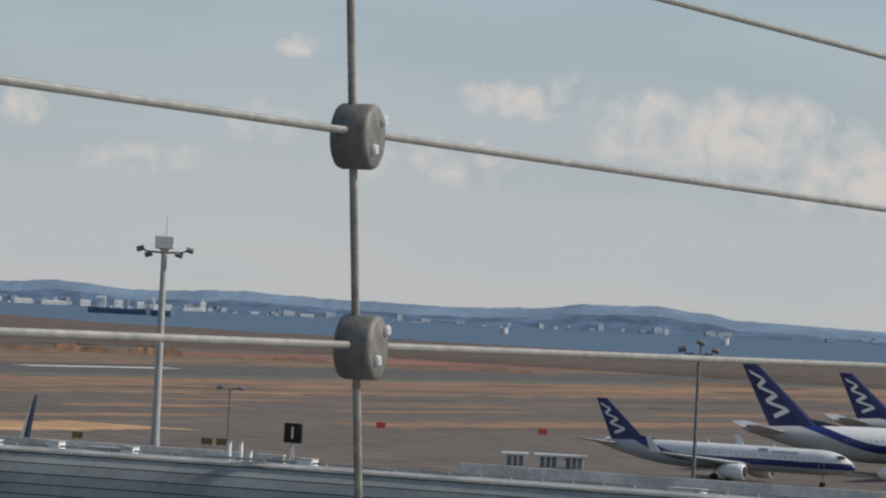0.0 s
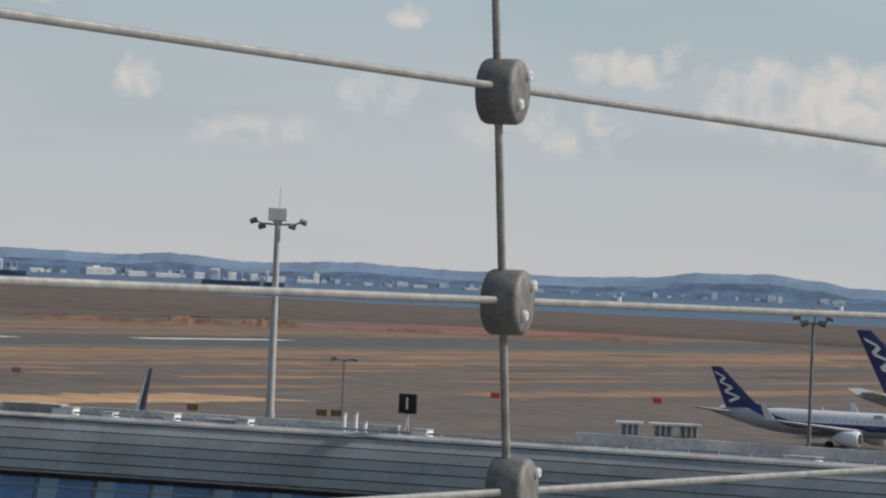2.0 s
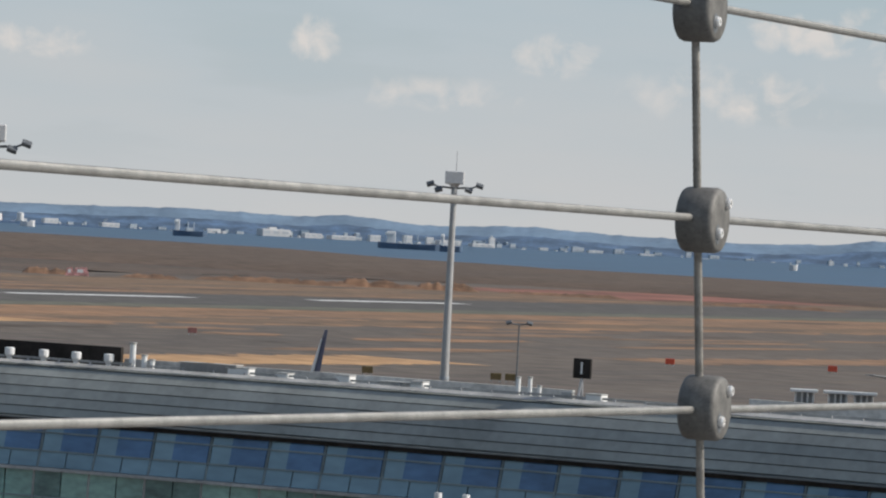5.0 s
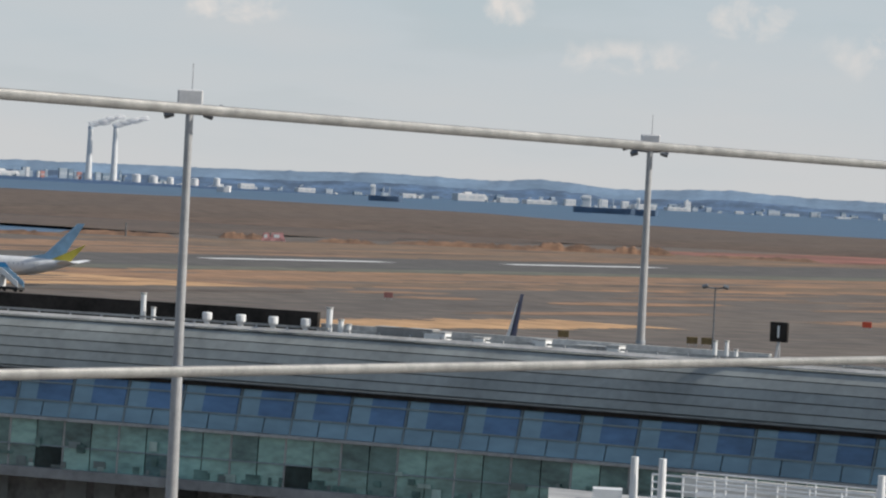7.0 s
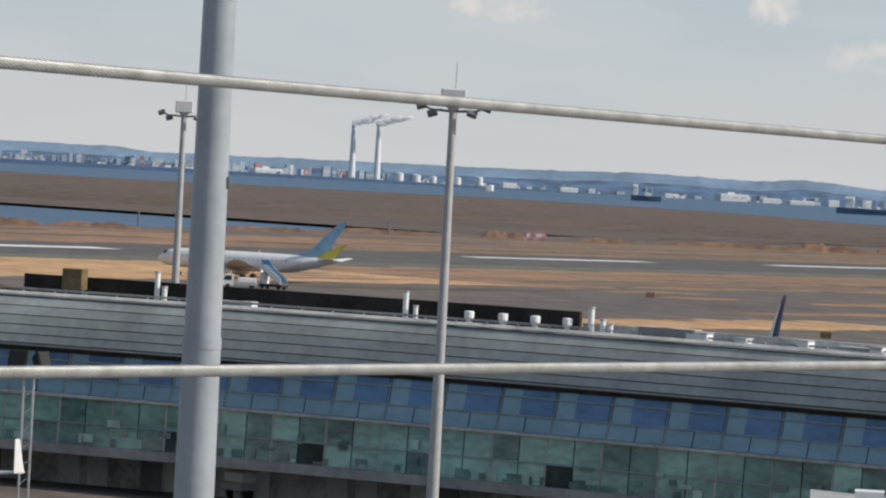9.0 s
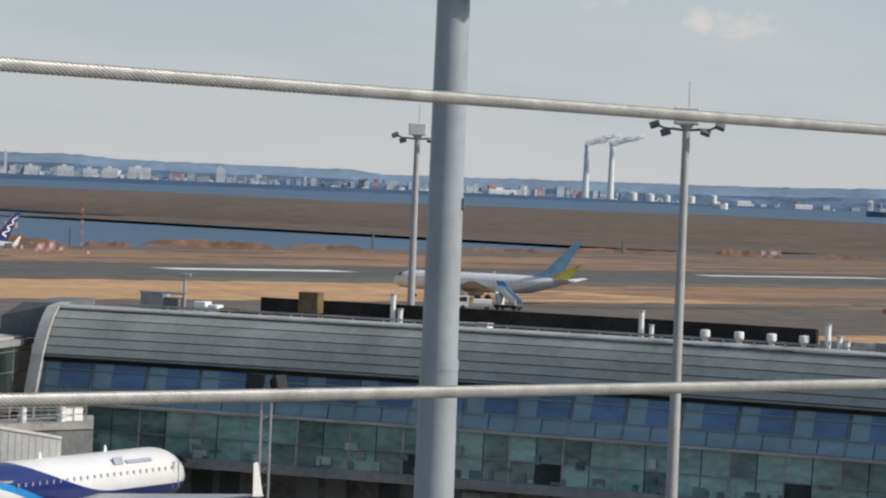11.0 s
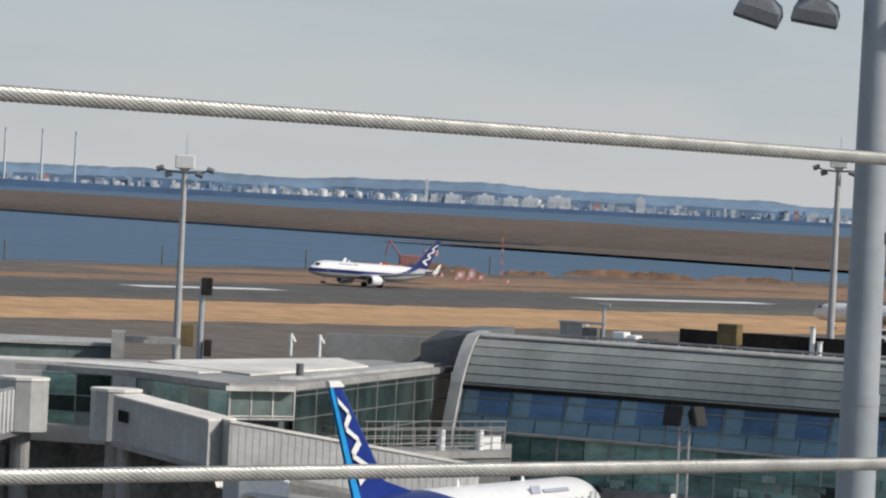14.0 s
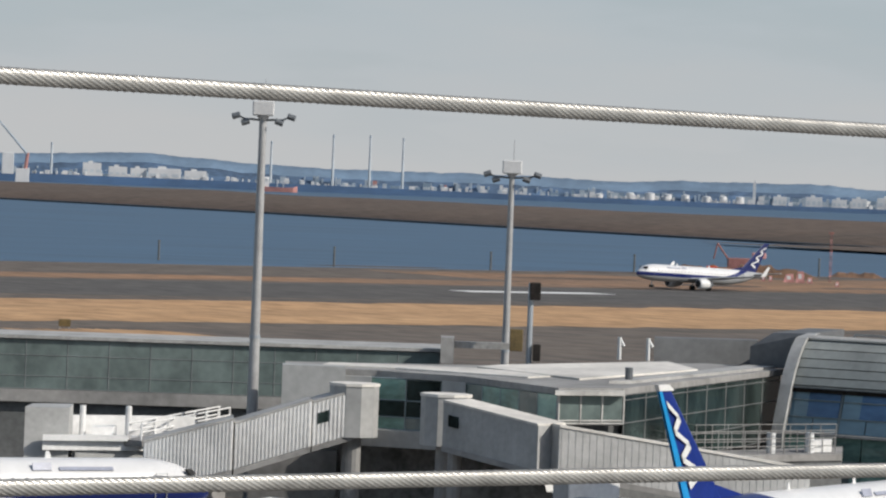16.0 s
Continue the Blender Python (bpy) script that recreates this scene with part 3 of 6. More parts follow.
ARMS = [(-2.0, 0.0), (-1.3, 0.45), (1.2, 0.4), (2.1, 0.0)]
flood_mast(13.38, 265, 29.2, 0.42, 0.24, "tall grey floodlight mast with a pale box head", ARMS)
flood_mast(-2.53, 314, 29.4, 0.47, 0.27, "tall grey floodlight mast beside the boarding bridges", ARMS)
flood_mast(19.65, 350, 28.8, 0.5, 0.24, "tall grey floodlight mast behind the pier roof", ARMS)
flood_mast(9.74, 380, 28.8, 0.5, 0.24, "tall grey floodlight mast behind the pier roof", ARMS)
flood_mast(0.88, 345, 25.8, 0.42, 0.22, "tall grey floodlight mast behind the pale roof", ARMS)
flood_mast(26.97, 340, 22.6, 0.21, 0.13, "slender dark lamp mast with spread lamps", [(-1.4, -0.2), (-0.7, 0.3), (0.7, 0.3), (1.3, -0.2), (0.1, -0.8)], cap=None, thin=True)

flood_mast(20.63, 450, 15.4, 0.13, 0.08, "slender grey lamp pole on the apron", [(-1.1, 0.1), (1.1, 0.1)], cap=None, thin=True)


def near_mast():
    mast = tagged(new("floodlight_mast"), "thick blue-grey floodlight mast standing close by", "floodlight mast", "floodlight masts")
    mast.location = bearing(10.1, 64, 0)
    mast.rotation_euler = (0, 0, -radians(10.09))
    bm = bmesh.new()
    tube(bm, (0, 0, 0), (0, 0, 23.1), 0.46, 0.29, 40, cap=False)
    part("lower_pole", bm, M["mast"], mast, smooth=True)
    bm = bmesh.new()
    tube(bm, (0, 0, 23.1), (0, 0, 30.2), 0.278, 0.243, 40, cap=False)
    part("upper_pole", bm, M["mast"], mast, smooth=True)
    bm = bmesh.new()
    tube(bm, (0, 0, 22.95), (0, 0, 23.12), 0.298, n=40)
    part("joint_ring", bm, M["mast"], mast)
    bm = bmesh.new()
    tube(bm, (0, 0, 30.2), (0, 0, 30.35), 0.26, 0.1, 24)
    part("top_cap", bm, M["mast_dark"], mast)
    for z in (25.4,):
        bm = bmesh.new()
        box(bm, 0.22, -0.12, z, 0.3, 0.0, z + 0.18, 0.015)
        part("bracket", bm, M["mast_dark"], mast)
    bm = bmesh.new()
    tube(bm, (-2.05, -0.1, 29.22), (0.75, -0.1, 29.22), 0.06, n=10)
    bar = part("crossbar", bm, M["mast_dark"], mast)
    for x, tilt in ((-1.8, 16), (-0.95, 8), (0.5, -10)):
        bm = bmesh.new()
        m = Matrix.Translation((x, -0.1, 28.87)) @ pose(0, 0, 0, 18, tilt, 0) @ Matrix.Diagonal((0.75 if x > 0 else 1, 1, 1, 1))
        rings = [[(sx * w, sy * d, z) for sx, sy in ((-1, -1), (1, -1), (1, 1), (-1, 1))] for w, d, z in ((0.34, 0.3, -0.16), (0.36, 0.32, -0.1), (0.3, 0.26, 0.06), (0.14, 0.14, 0.17))]
        loft(bm, rings)
        bmesh.ops.transform(bm, matrix=m, verts=bm.verts)
        lamp = part("floodlight", bm, M["mast_dark"], mast, "dark angular floodlight housing")
        bm = bmesh.new()
        box(bm, -0.29, -0.25, -0.168, 0.29, 0.25, -0.158, 0, m)
        part("lens", bm, M["glass_pale"], lamp)
        bm = bmesh.new()
        tube(bm, (x, -0.1, 29.22), (x, -0.1, 28.92), 0.04, n=8)
        part("stirrup", bm, M["mast_dark"], lamp)


near_mast()

# ---- the curved pier ----
def pier_point(x):
    k = x - 28.4
    return Vector((x, 328 - 0.56 * k - 0.0037 * k * k, 0))


def pier_stations(n):
    """Places along the roof ridge at even steps, with the way out towards the deck."""
    xs = [28.4 + 115 * k / 600 for k in range(601)]
    ps = [pier_point(x) for x in xs]
    run = [0.0]
    for a, b in zip(ps, ps[1:]):
        run.append(run[-1] + (b - a).length)
    out = []
    for k in range(n + 1):
        s = run[-1] * k / n
        i = min(range(len(run)), key=lambda j: abs(run[j] - s))
        x = xs[i]
        t = Vector((1, -0.56 - 0.0074 * (x - 28.4), 0)).normalized()
        out.append((ps[i], Vector((t.y, -t.x, 0)), t))
    return out


BAYS = 36
ST = pier_stations(BAYS)


def on_pier(k, s, z):
    p, n, _ = ST[k]
    return Vector((p.x + n.x * s, p.y + n.y * s, z))


def pier_sweep(name, profile, mat, parent, label="", k0=0, k1=BAYS, smooth=False):
    bm = bmesh.new()
    loft(bm, [[on_pier(k, s, z) for s, z in profile] for k in range(k0, k1 + 1)])
    bmesh.ops.recalc_face_normals(bm, faces=bm.faces)
    return part(name, bm, mat, parent, label, smooth)


pier = tagged(new("pier_building"), "long curved airport pier with grey-green vault roof and glass front", "airport building", kind="structure")
VAULT = [(-2.2, 14.35), (0.0, 14.0), (0.75, 13.35), (1.3, 12.65), (1.72, 11.95), (2.1, 11.25), (2.4, 10.6)]
for (s0, z0), (s1, z1) in zip(VAULT, VAULT[1:]):
    d = Vector((s1 - s0, z1 - z0)).normalized()
    g = 0.045
    pier_sweep("roof_panel", [(s0 + d.x * g, z0 + d.y * g), (s1 - d.x * g, z1 - d.y * g), (s1 - d.x * g - 0.1, z1 - d.y * g - 0.04), (s0 + d.x * g - 0.1, z0 + d.y * g - 0.04)], M["roof"], pier)
pier_sweep("roof_underlay", [(s - 0.16, z - 0.1) for s, z in VAULT] + [(1.4, 10.4), (-2.2, 13.0)], M["seam"], pier)
pier_sweep("ridge_rail", [(-0.5, 14.28), (0.05, 14.12), (0.05, 14.2), (-0.5, 14.4)], M["roof_edge"], pier, "pale metal ridge edging")
pier_sweep("eave", [(1.5, 10.55), (2.75, 10.5), (2.75, 10.4), (1.5, 10.42)], M["seam"], pier)
# the shade below the eave, drawn as a black strip
pier_sweep("eave_shadow", [(1.6, 10.08), (2.46, 10.08), (2.46, 10.38), (1.6, 10.38)], M["black"], pier, "black strip painting the shadow under the eave")
pier_sweep("flat_roof", [(-2.2, 13.6), (-2.2, 13.9), (-16, 13.7), (-16, 13.4)], M["flat_roof"], pier)
pier_sweep("body", [(1.2, 10.4), (-16, 13.4), (-16, 0), (-1, 0), (-1, 3.0), (2.6, 3.0), (2.6, 7.0)], M["dark"], pier)
pier_sweep("ledge", [(2.5, 6.85), (3.95, 6.85), (3.95, 7.05), (2.5, 7.05)], M["roof_edge"], pier, "pale ledge between window rows")
pier_sweep("floor_edge", [(2.5, 2.7), (4.6, 2.7), (4.6, 3.4), (2.5, 3.4)], M["concrete"], pier, "grey concrete floor edge")


def rib():
    bm = bmesh.new()
    prof = [(-2.2, 14.5), (0.0, 14.2), (0.8, 13.5), (1.4, 12.75), (2.0, 11.8), (2.6, 10.6), (3.4, 8.4), (3.9, 7.0), (4.0, 5.0)]
    rings = []
    t = ST[0][2]
    for s, z in prof:
        c = on_pier(0, s, z)
        n = ST[0][1]
        rings.append([c - t * 0.7, c - t * 0.7 + n * 0.35, c + t * 0.25 + n * 0.35, c + t * 0.25])
    loft(bm, rings)
    bmesh.ops.recalc_face_normals(bm, faces=bm.faces)
    part("end_rib", bm, M["grey_panel"], pier, "pale curved end rib")


rib()


def quad_mesh(name, pts, thick, mat):
    """A pane as a thin slab between four corners."""
    a, b, c, d = [Vector(p) for p in pts]
    n = (b - a).cross(d - a).normalized()
    return prism_mesh(name, (a, b, c, d), n * thick, mat)


def prism_mesh(name, pts, depth, mat):
    bm = bmesh.new()
    prism(bm, pts, depth)
    me = bpy.data.meshes.new(name)
    bm.to_mesh(me)
    bm.free()
    me.materials.append(mat)
    return me


def pier_glazing():
    rnd = random.Random(5)
    rows = [((2.15, 10.38), (2.42, 9.5), "glass_blue"), ((2.42, 9.5), (2.8, 8.2), "glass_blue"), ((2.8, 8.2), (3.15, 7.06), "glass_pale"), ((3.55, 6.84), (3.66, 5.0), "glass_green"), ((3.66, 5.0), (3.75, 3.4), "glass_green")]
    for k in range(BAYS):
        for i, ((s0, z0), (s1, z1), key) in enumerate(rows):
            for h0, h1 in ((0.03, 0.36), (0.36, 0.97)) if key == "glass_blue" else ((0.02, 0.49), (0.51, 0.98)):
                lo0, lo1 = on_pier(k, s1, z1), on_pier(k + 1, s1, z1)
                hi0, hi1 = on_pier(k, s0, z0), on_pier(k + 1, s0, z0)
                pts = [lo0.lerp(lo1, h0), lo0.lerp(lo1, h1), hi0.lerp(hi1, h1), hi0.lerp(hi1, h0)]
                mat = M[key]
                if key == "glass_blue" and h0 < 0.1:
                    mat = M["glass_pale"]
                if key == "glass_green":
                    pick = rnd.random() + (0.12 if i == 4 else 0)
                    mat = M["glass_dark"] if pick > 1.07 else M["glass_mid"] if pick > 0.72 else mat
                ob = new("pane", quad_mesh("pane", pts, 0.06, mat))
                ob.parent = pier
        for (s0, z0), (s1, z1) in (((2.2, 10.4), (3.2, 7.05)), ((3.6, 6.85), (3.8, 3.4))):
            bm = bmesh.new()
            tube(bm, on_pier(k, s0 + 0.02, z0), on_pier(k, s1 + 0.02, z1), 0.06 if z0 > 8 else 0.08, n=4)
            part("mullion", bm, M["mullion"] if z0 > 8 else M["roof_edge"], pier)
    for s, z in ((2.5, 9.5), (2.87, 8.2), (3.74, 5.0)):
        pier_sweep("transom", [(s, z - 0.05), (s + 0.1, z - 0.05), (s + 0.1, z + 0.05), (s, z + 0.05)], M["mullion"], pier)


pier_glazing()

# ---- aircraft ----
def airliner(place, heading, L, r, axis, fin_top, span, hull, fin_mat, label, pitch=0.0, engines_x=0.36, engine_r=1.0, logo=True, winglet=None, gear=True, stripe=None, chord=(0.138, 0.04)):
    """A twin-jet with its nose at the origin of x, x running forward; heading clockwise from +y. Unit hull length for its paint."""
    plane = tagged(new("airliner"), label, "airplane", "airliners")
    plane.location = place
    plane.rotation_euler = (0, radians(-pitch), radians(90 - heading))
    # hull: stations as fraction of length, radius fraction, axis lift fraction
    stations = [(0.0, 0.02, -0.28), (0.006, 0.22, -0.25), (0.018, 0.42, -0.2), (0.035, 0.6, -0.13), (0.05, 0.74, -0.08), (0.07, 0.86, -0.04), (0.1, 0.96, -0.01), (0.13, 1.0, 0), (0.3, 1.0, 0), (0.5, 1.0, 0), (0.66, 1.0, 0), (0.73, 0.95, 0.04), (0.8, 0.8, 0.15), (0.87, 0.58, 0.3), (0.93, 0.36, 0.45), (0.98, 0.17, 0.57), (1.0, 0.06, 0.62)]
    bm = bmesh.new()
    n = 28
    loft(bm, [[(-f, math.cos(math.tau * k / n) * rr * r / L, (math.sin(math.tau * k / n) * rr + lift) * r / L) for k in range(n)] for f, rr, lift in stations])
    bmesh.ops.recalc_face_normals(bm, faces=bm.faces)
    fus = part("fuselage", bm, hull, plane, smooth=True)
    fus.scale = (L, L, L)
    fus.location = (0, 0, axis)

    def foil(name, root, tip, chord0, chord1, thick, mat, up, parent=plane, sub=""):
        """A lifting surface between two leading-edge points, chords run backwards, thickness along up."""
        root, tip, up = Vector(root), Vector(tip), Vector(up)
        rings = []
        for p, c in ((root, chord0), (tip, chord1)):
            rings.append([p + Vector((-c * f, 0, 0)) + up * (thick * c * g) for f, g in ((0, 0), (0.08, 0.4), (0.3, 0.5), (0.7, 0.25), (1, 0), (0.7, -0.25), (0.3, -0.5), (0.08, -0.4))])
        b = bmesh.new()
        loft(b, rings)
        bmesh.ops.recalc_face_normals(b, faces=b.faces)
        return part(name, b, mat, parent, sub, False)

    half = span / 2
    for s in (1, -1):
        wing = foil("wing", (-0.36 * L, s * r * 0.7, axis - r * 0.55), (-0.36 * L - half * 0.52, s * half, axis - r * 0.55 + half * 0.1), 0.19 * L, 0.045 * L, 0.11, M["plane_grey"], (0, 0, 1))
        if winglet:
            tipx, tipz = -0.36 * L - half * 0.52, axis - r * 0.55 + half * 0.1
            foil("winglet", (tipx - 0.2, s * half, tipz), (tipx - 1.9, s * (half + 0.35), tipz + 2.3), 0.04 * L, 0.018 * L, 0.1, M[winglet], (0, 1, 0), wing)
        foil("stabiliser", (-0.885 * L, s * r * 0.3, axis + r * 0.5), (-0.885 * L - 0.085 * L, s * half * 0.38, axis + r * 0.5 + half * 0.04), 0.1 * L, 0.04 * L, 0.1, M["white"] if stripe == "pale" else M["plane_grey"], (0, 0, 1))
        ex, ey, ez = -engines_x * L, s * half * 0.33, axis - r * 1.02
        b = bmesh.new()
        rings = []
        for f, rr in ((0.0, 0.9), (0.04, 1.0), (0.3, 1.06), (0.65, 0.98), (1.0, 0.72), (1.12, 0.4), (1.25, 0.1)):
            rings.append([(ex - f * engine_r * 3.2, ey + math.cos(math.tau * k / 18) * rr * engine_r, ez + math.sin(math.tau * k / 18) * rr * engine_r) for k in range(18)])
        loft(b, rings)
        bmesh.ops.recalc_face_normals(b, faces=b.faces)
        eng = part("engine", b, M["white"], plane, "white engine nacelle", True)
        b = bmesh.new()
        tube(b, (ex + 0.03, ey, ez), (ex - 0.2, ey, ez), engine_r * 0.8, engine_r * 0.5, 18)
        part("intake", b, M["tyre"], eng, "dark engine intake")
        b = bmesh.new()
        box(b, ex - 3.2 * engine_r, ey - 0.15, ez + engine_r * 0.6, ex - 0.8 * engine_r, ey + 0.15, axis - r * 0.3, 0.05)
        part("pylon", b, M["plane_grey"], eng)
    fx = -0.84 * L
    fin_base = axis + r * 0.75
    fh = fin_top - fin_base
    fin = foil("fin", (fx + 0.05 * L, 0, fin_base), (fx - fh * 0.78, 0, fin_top), chord[0] * L, chord[1] * L, 0.07, fin_mat, (0, 1, 0))
    b = bmesh.new()
    prism(b, [(fx + 0.13 * L, -0.12, axis + r * 0.9), (fx + 0.015 * L, -0.12, fin_base + fh * 0.16), (fx - 0.02 * L, -0.12, fin_base)], (0, 0.24, 0))
    part("dorsal_fillet", b, fin_mat, fin)
    if logo:
        # a plain zigzag of slanted shapes in place of the emblem
        def at(u, q):
            lead = fx + 0.05 * L - (fh * 0.78 + 0.05 * L) * q
            return lead - (chord[0] * L * (1 - q) + chord[1] * L * q) * u
        for s in (1, -1):
            y = s * (0.035 * 0.12 * L + 0.03)
            for i in range(6):
                q0 = 0.86 - i * 0.115
                lo, hi = (0.36, 0.8) if i % 2 else (0.8, 0.36)
                w = 0.06
                c = [(lo, q0 + w * 0.5), (hi, q0 - 0.115 + w * 0.5), (hi, q0 - 0.115 - w * 0.5), (lo, q0 - w * 0.5)]
                b = bmesh.new()
                prism(b, [(at(u, q), y, fin_base + fh * q) for u, q in c], (0, s * 0.03, 0))
                part("emblem_bar", b, M["white"], fin, "plain white emblem bar")
    if stripe == "tipped":
        for s in (1, -1):
            def edge(u, q):
                lead = fx + 0.05 * L - (fh * 0.78 + 0.05 * L) * q
                return lead - (chord[0] * L * (1 - q) + chord[1] * L * q) * u
            b = bmesh.new()
            prism(b, [(edge(0.86, 0), s * 0.12, fin_base), (edge(1.0, 0), s * 0.05, fin_base), (edge(1.0, 1), s * 0.03, fin_top), (edge(0.8, 1), s * 0.06, fin_top)], (0, s * 0.06, 0))
            part("trailing_stripe", b, M["sky_blue"], fin, "light blue trailing edge")
        b = bmesh.new()
        prism(b, [(edge(-0.1, 0.97), -0.16, fin_base + fh * 0.97), (edge(1.03, 0.97), -0.16, fin_base + fh * 0.97), (edge(1.03, 1.02), -0.16, fin_top + 0.16), (edge(0.05, 1.02), -0.16, fin_top + 0.16)], (0, 0.32, 0))
        part("fin_tip", b, M["white"], fin, "white fin tip")
    if stripe == "lead":
        for s in (1, -1):
            def front(u, q):
                lead = fx + 0.05 * L - (fh * 0.78 + 0.05 * L) * q
                return lead - (chord[0] * L * (1 - q) + chord[1] * L * q) * u
            b = bmesh.new()
            prism(b, [(front(-0.03, 0), s * 0.1, fin_base), (front(0.5, 0), s * 0.24, fin_base), (front(0.35, 0.85), s * 0.12, fin_base + fh * 0.85), (front(0.0, 0.85), s * 0.05, fin_base + fh * 0.85)], (0, s * 0.06, 0))
            part("leading_panel", b, M["white"], fin, "white leading half of the fin")
    if stripe == "pale":
        b = bmesh.new()
        for s in (1, -1):
            prism(b, [(fx - 0.01 * L, s * 0.26, fin_base), (fx - 0.12 * L, s * 0.26, fin_base), (fx - fh * 0.5 - 0.1 * L, s * 0.2, fin_base + fh * 0.45)], (0, s * 0.05, 0))
        part("tail_sweep", b, M["yellow"], fin, "yellow tail sweep")
        for s in (1, -1):
            b = bmesh.new()
            prism(b, [(-0.6 * L, s * (r + 0.01), axis - r * 0.35), (-0.66 * L, s * (r + 0.01), axis - r * 0.35), (-0.63 * L, s * (r + 0.01), axis + r * 0.3), (-0.59 * L, s * (r + 0.01), axis + r * 0.3)], (0, s * 0.03, 0))
            part("hull_sweep", b, M["sky_blue"], fus.parent, "light blue hull sweep")
    # cabin windows, cockpit glass and doors
    for s in (1, -1):
        b = bmesh.new()
        box(b, -0.1, -0.03, 0, 0.1, 0.03, 0.28)
        for k in range(int(L * 0.62 / 1.02)):
            if k == 0:
                pane = part("cabin_window", b, M["cabin_pane"], plane)
            else:
                pane = new("cabin_window", pane.data)
                pane.parent = plane
            pane.location = (-0.13 * L - k * 1.02, s * r * 0.965, axis + r * 0.22)
        for xf in (0.1, 0.78):
            b = bmesh.new()
            rr = r * (0.955 if xf < 0.5 else 0.83)
            for x0, z0, x1, z1 in ((0, -0.9, 0.04, 1.0), (0.86, -0.9, 0.9, 1.0), (0, 0.97, 0.9, 1.0)):
                box(b, -xf * L - x1, s * rr - 0.05, axis + z0, -xf * L - x0, s * rr + 0.04, axis + z1)
            part("door_outline", b, M["plane_grey"], plane)
        b = bmesh.new()
        prism(b, [(-0.034 * L, s * r * 0.3, axis + r * 0.42), (-0.05 * L, s * r * 0.72, axis + r * 0.36), (-0.062 * L, s * r * 0.64, axis + r * 0.62), (-0.044 * L, s * r * 0.3, axis + r * 0.6)], (0.08, s * 0.06, 0.08))
        part("cockpit_glass", b, M["tyre"], plane, "dark cockpit windows")
    for s in (1, -1):
        # small unreadable titles as plain bars
        for x0, x1, h in ((0.2, 0.3, 0.22), (0.315, 0.35, 0.5)):
            b = bmesh.new()
            xa = -x0 * L
            prism(b, [(xa, s * r * 0.82, axis + r * 0.6), (-x1 * L, s * r * 0.82, axis + r * 0.6), (-x1 * L, s * r * 0.72, axis + r * 0.6 + h), (xa, s * r * 0.72, axis + r * 0.6 + h)], (0, s * 0.06, 0.05))
            part("title_bar", b, M["title"], plane, "plain grey-blue title bar")
    if gear:
        for x, y, w in ((-0.12 * L, 0, 0.36), (-0.5 * L, r * 1.5, 0.55), (-0.5 * L, -r * 1.5, 0.55)):
            b = bmesh.new()
            tube(b, (x, y, 0.5), (x, y, axis - r * 0.6), 0.13, n=8)
            g = part("landing_gear", b, M["plane_grey"], plane)
            for dy in (-0.38, 0.38):
                b = bmesh.new()
                loft(b, [[(x + math.cos(math.tau * k / 16) * rr, y + dy + yy, w + math.sin(math.tau * k / 16) * rr) for k in range(16)] for rr, yy in ((w * 0.6, -0.2), (w * 0.95, -0.17), (w, -0.08), (w, 0.08), (w * 0.95, 0.17), (w * 0.6, 0.2))])
                bmesh.ops.recalc_face_normals(b, faces=b.faces)
                part("tyre", b, M["tyre"], g)
    for x in (-0.3, -0.55):
        b = bmesh.new()
        prism(b, [(x * L, -0.03, axis + r * 0.98), (x * L - 0.5, -0.03, axis + r * 0.98), (x * L - 0.45, -0.03, axis + r + 0.45), (x * L - 0.2, -0.03, axis + r + 0.45)], (0, 0.06, 0))
        part("aerial", b, M["white"], plane)
    return plane


def nose_from_tail(az_tail, d_tail, heading, length):
    p = bearing(az_tail, d_tail)
    return p + Vector((math.sin(radians(heading)), math.cos(radians(heading)), 0)) * length


# near aircraft at the pier
near_jet = airliner(nose_from_tail(3.1, 271, 32, 39.5), 32, 39.5, 1.95, 3.45, 12.75, 34.5, M["livery_blue"], M["fin_near"], "white and blue twin-jet parked at the pier", winglet="white", engine_r=1.0, stripe="tipped")
airliner(bearing(-3.08, 294.5), 63, 39.5, 1.95, 3.45, 12.75, 34.5, M["livery"], M["blue"], "white twin-jet with a blue stripe nosed up to the boarding bridge", winglet="blue", engine_r=1.0)
# parked further off
airliner(bearing(29.15, 652), 140, 44.5, 1.98, 3.7, 11.7, 34.5, M["livery"], M["blue"], "white twin-jet with blue stripe parked on the far apron", winglet="white", engine_r=1.2)
airliner(nose_from_tail(27.6, 705, 112, 63), 112, 63, 3.0, 5.2, 18.0, 60, M["livery"], M["blue"], "large white twin-jet with blue tail on the far apron", engine_r=1.8)
airliner(nose_from_tail(28.83, 790, 112, 60), 112, 60, 3.0, 5.2, 16.0, 60, M["livery"], M["blue"], "white twin-jet with dark blue tail behind another", engine_r=1.8)
airliner(bearing(29.2, 640) + Vector((1.5, -3, 0)), -70, 39.5, 1.95, 3.45, 12.5, 34.5, M["livery_plain"], M["blue"], "white twin-jet nose to nose with another")
airliner(nose_from_tail(11.97, 845, -58, 39.5), -58, 39.5, 1.95, 3.6, 12.7, 34.5, M["livery_plain"], M["fin_sky"], "white twin-jet with light blue tail on the taxiway", logo=False, stripe="pale", chord=(0.12, 0.038))
airliner(nose_from_tail(18.0, 497, 4, 37.5), 4, 37.5, 1.95, 3.5, 12.4, 34, M["livery"], M["navy"], "twin-jet parked behind the pier, tail towards the deck", logo=False, stripe="lead")
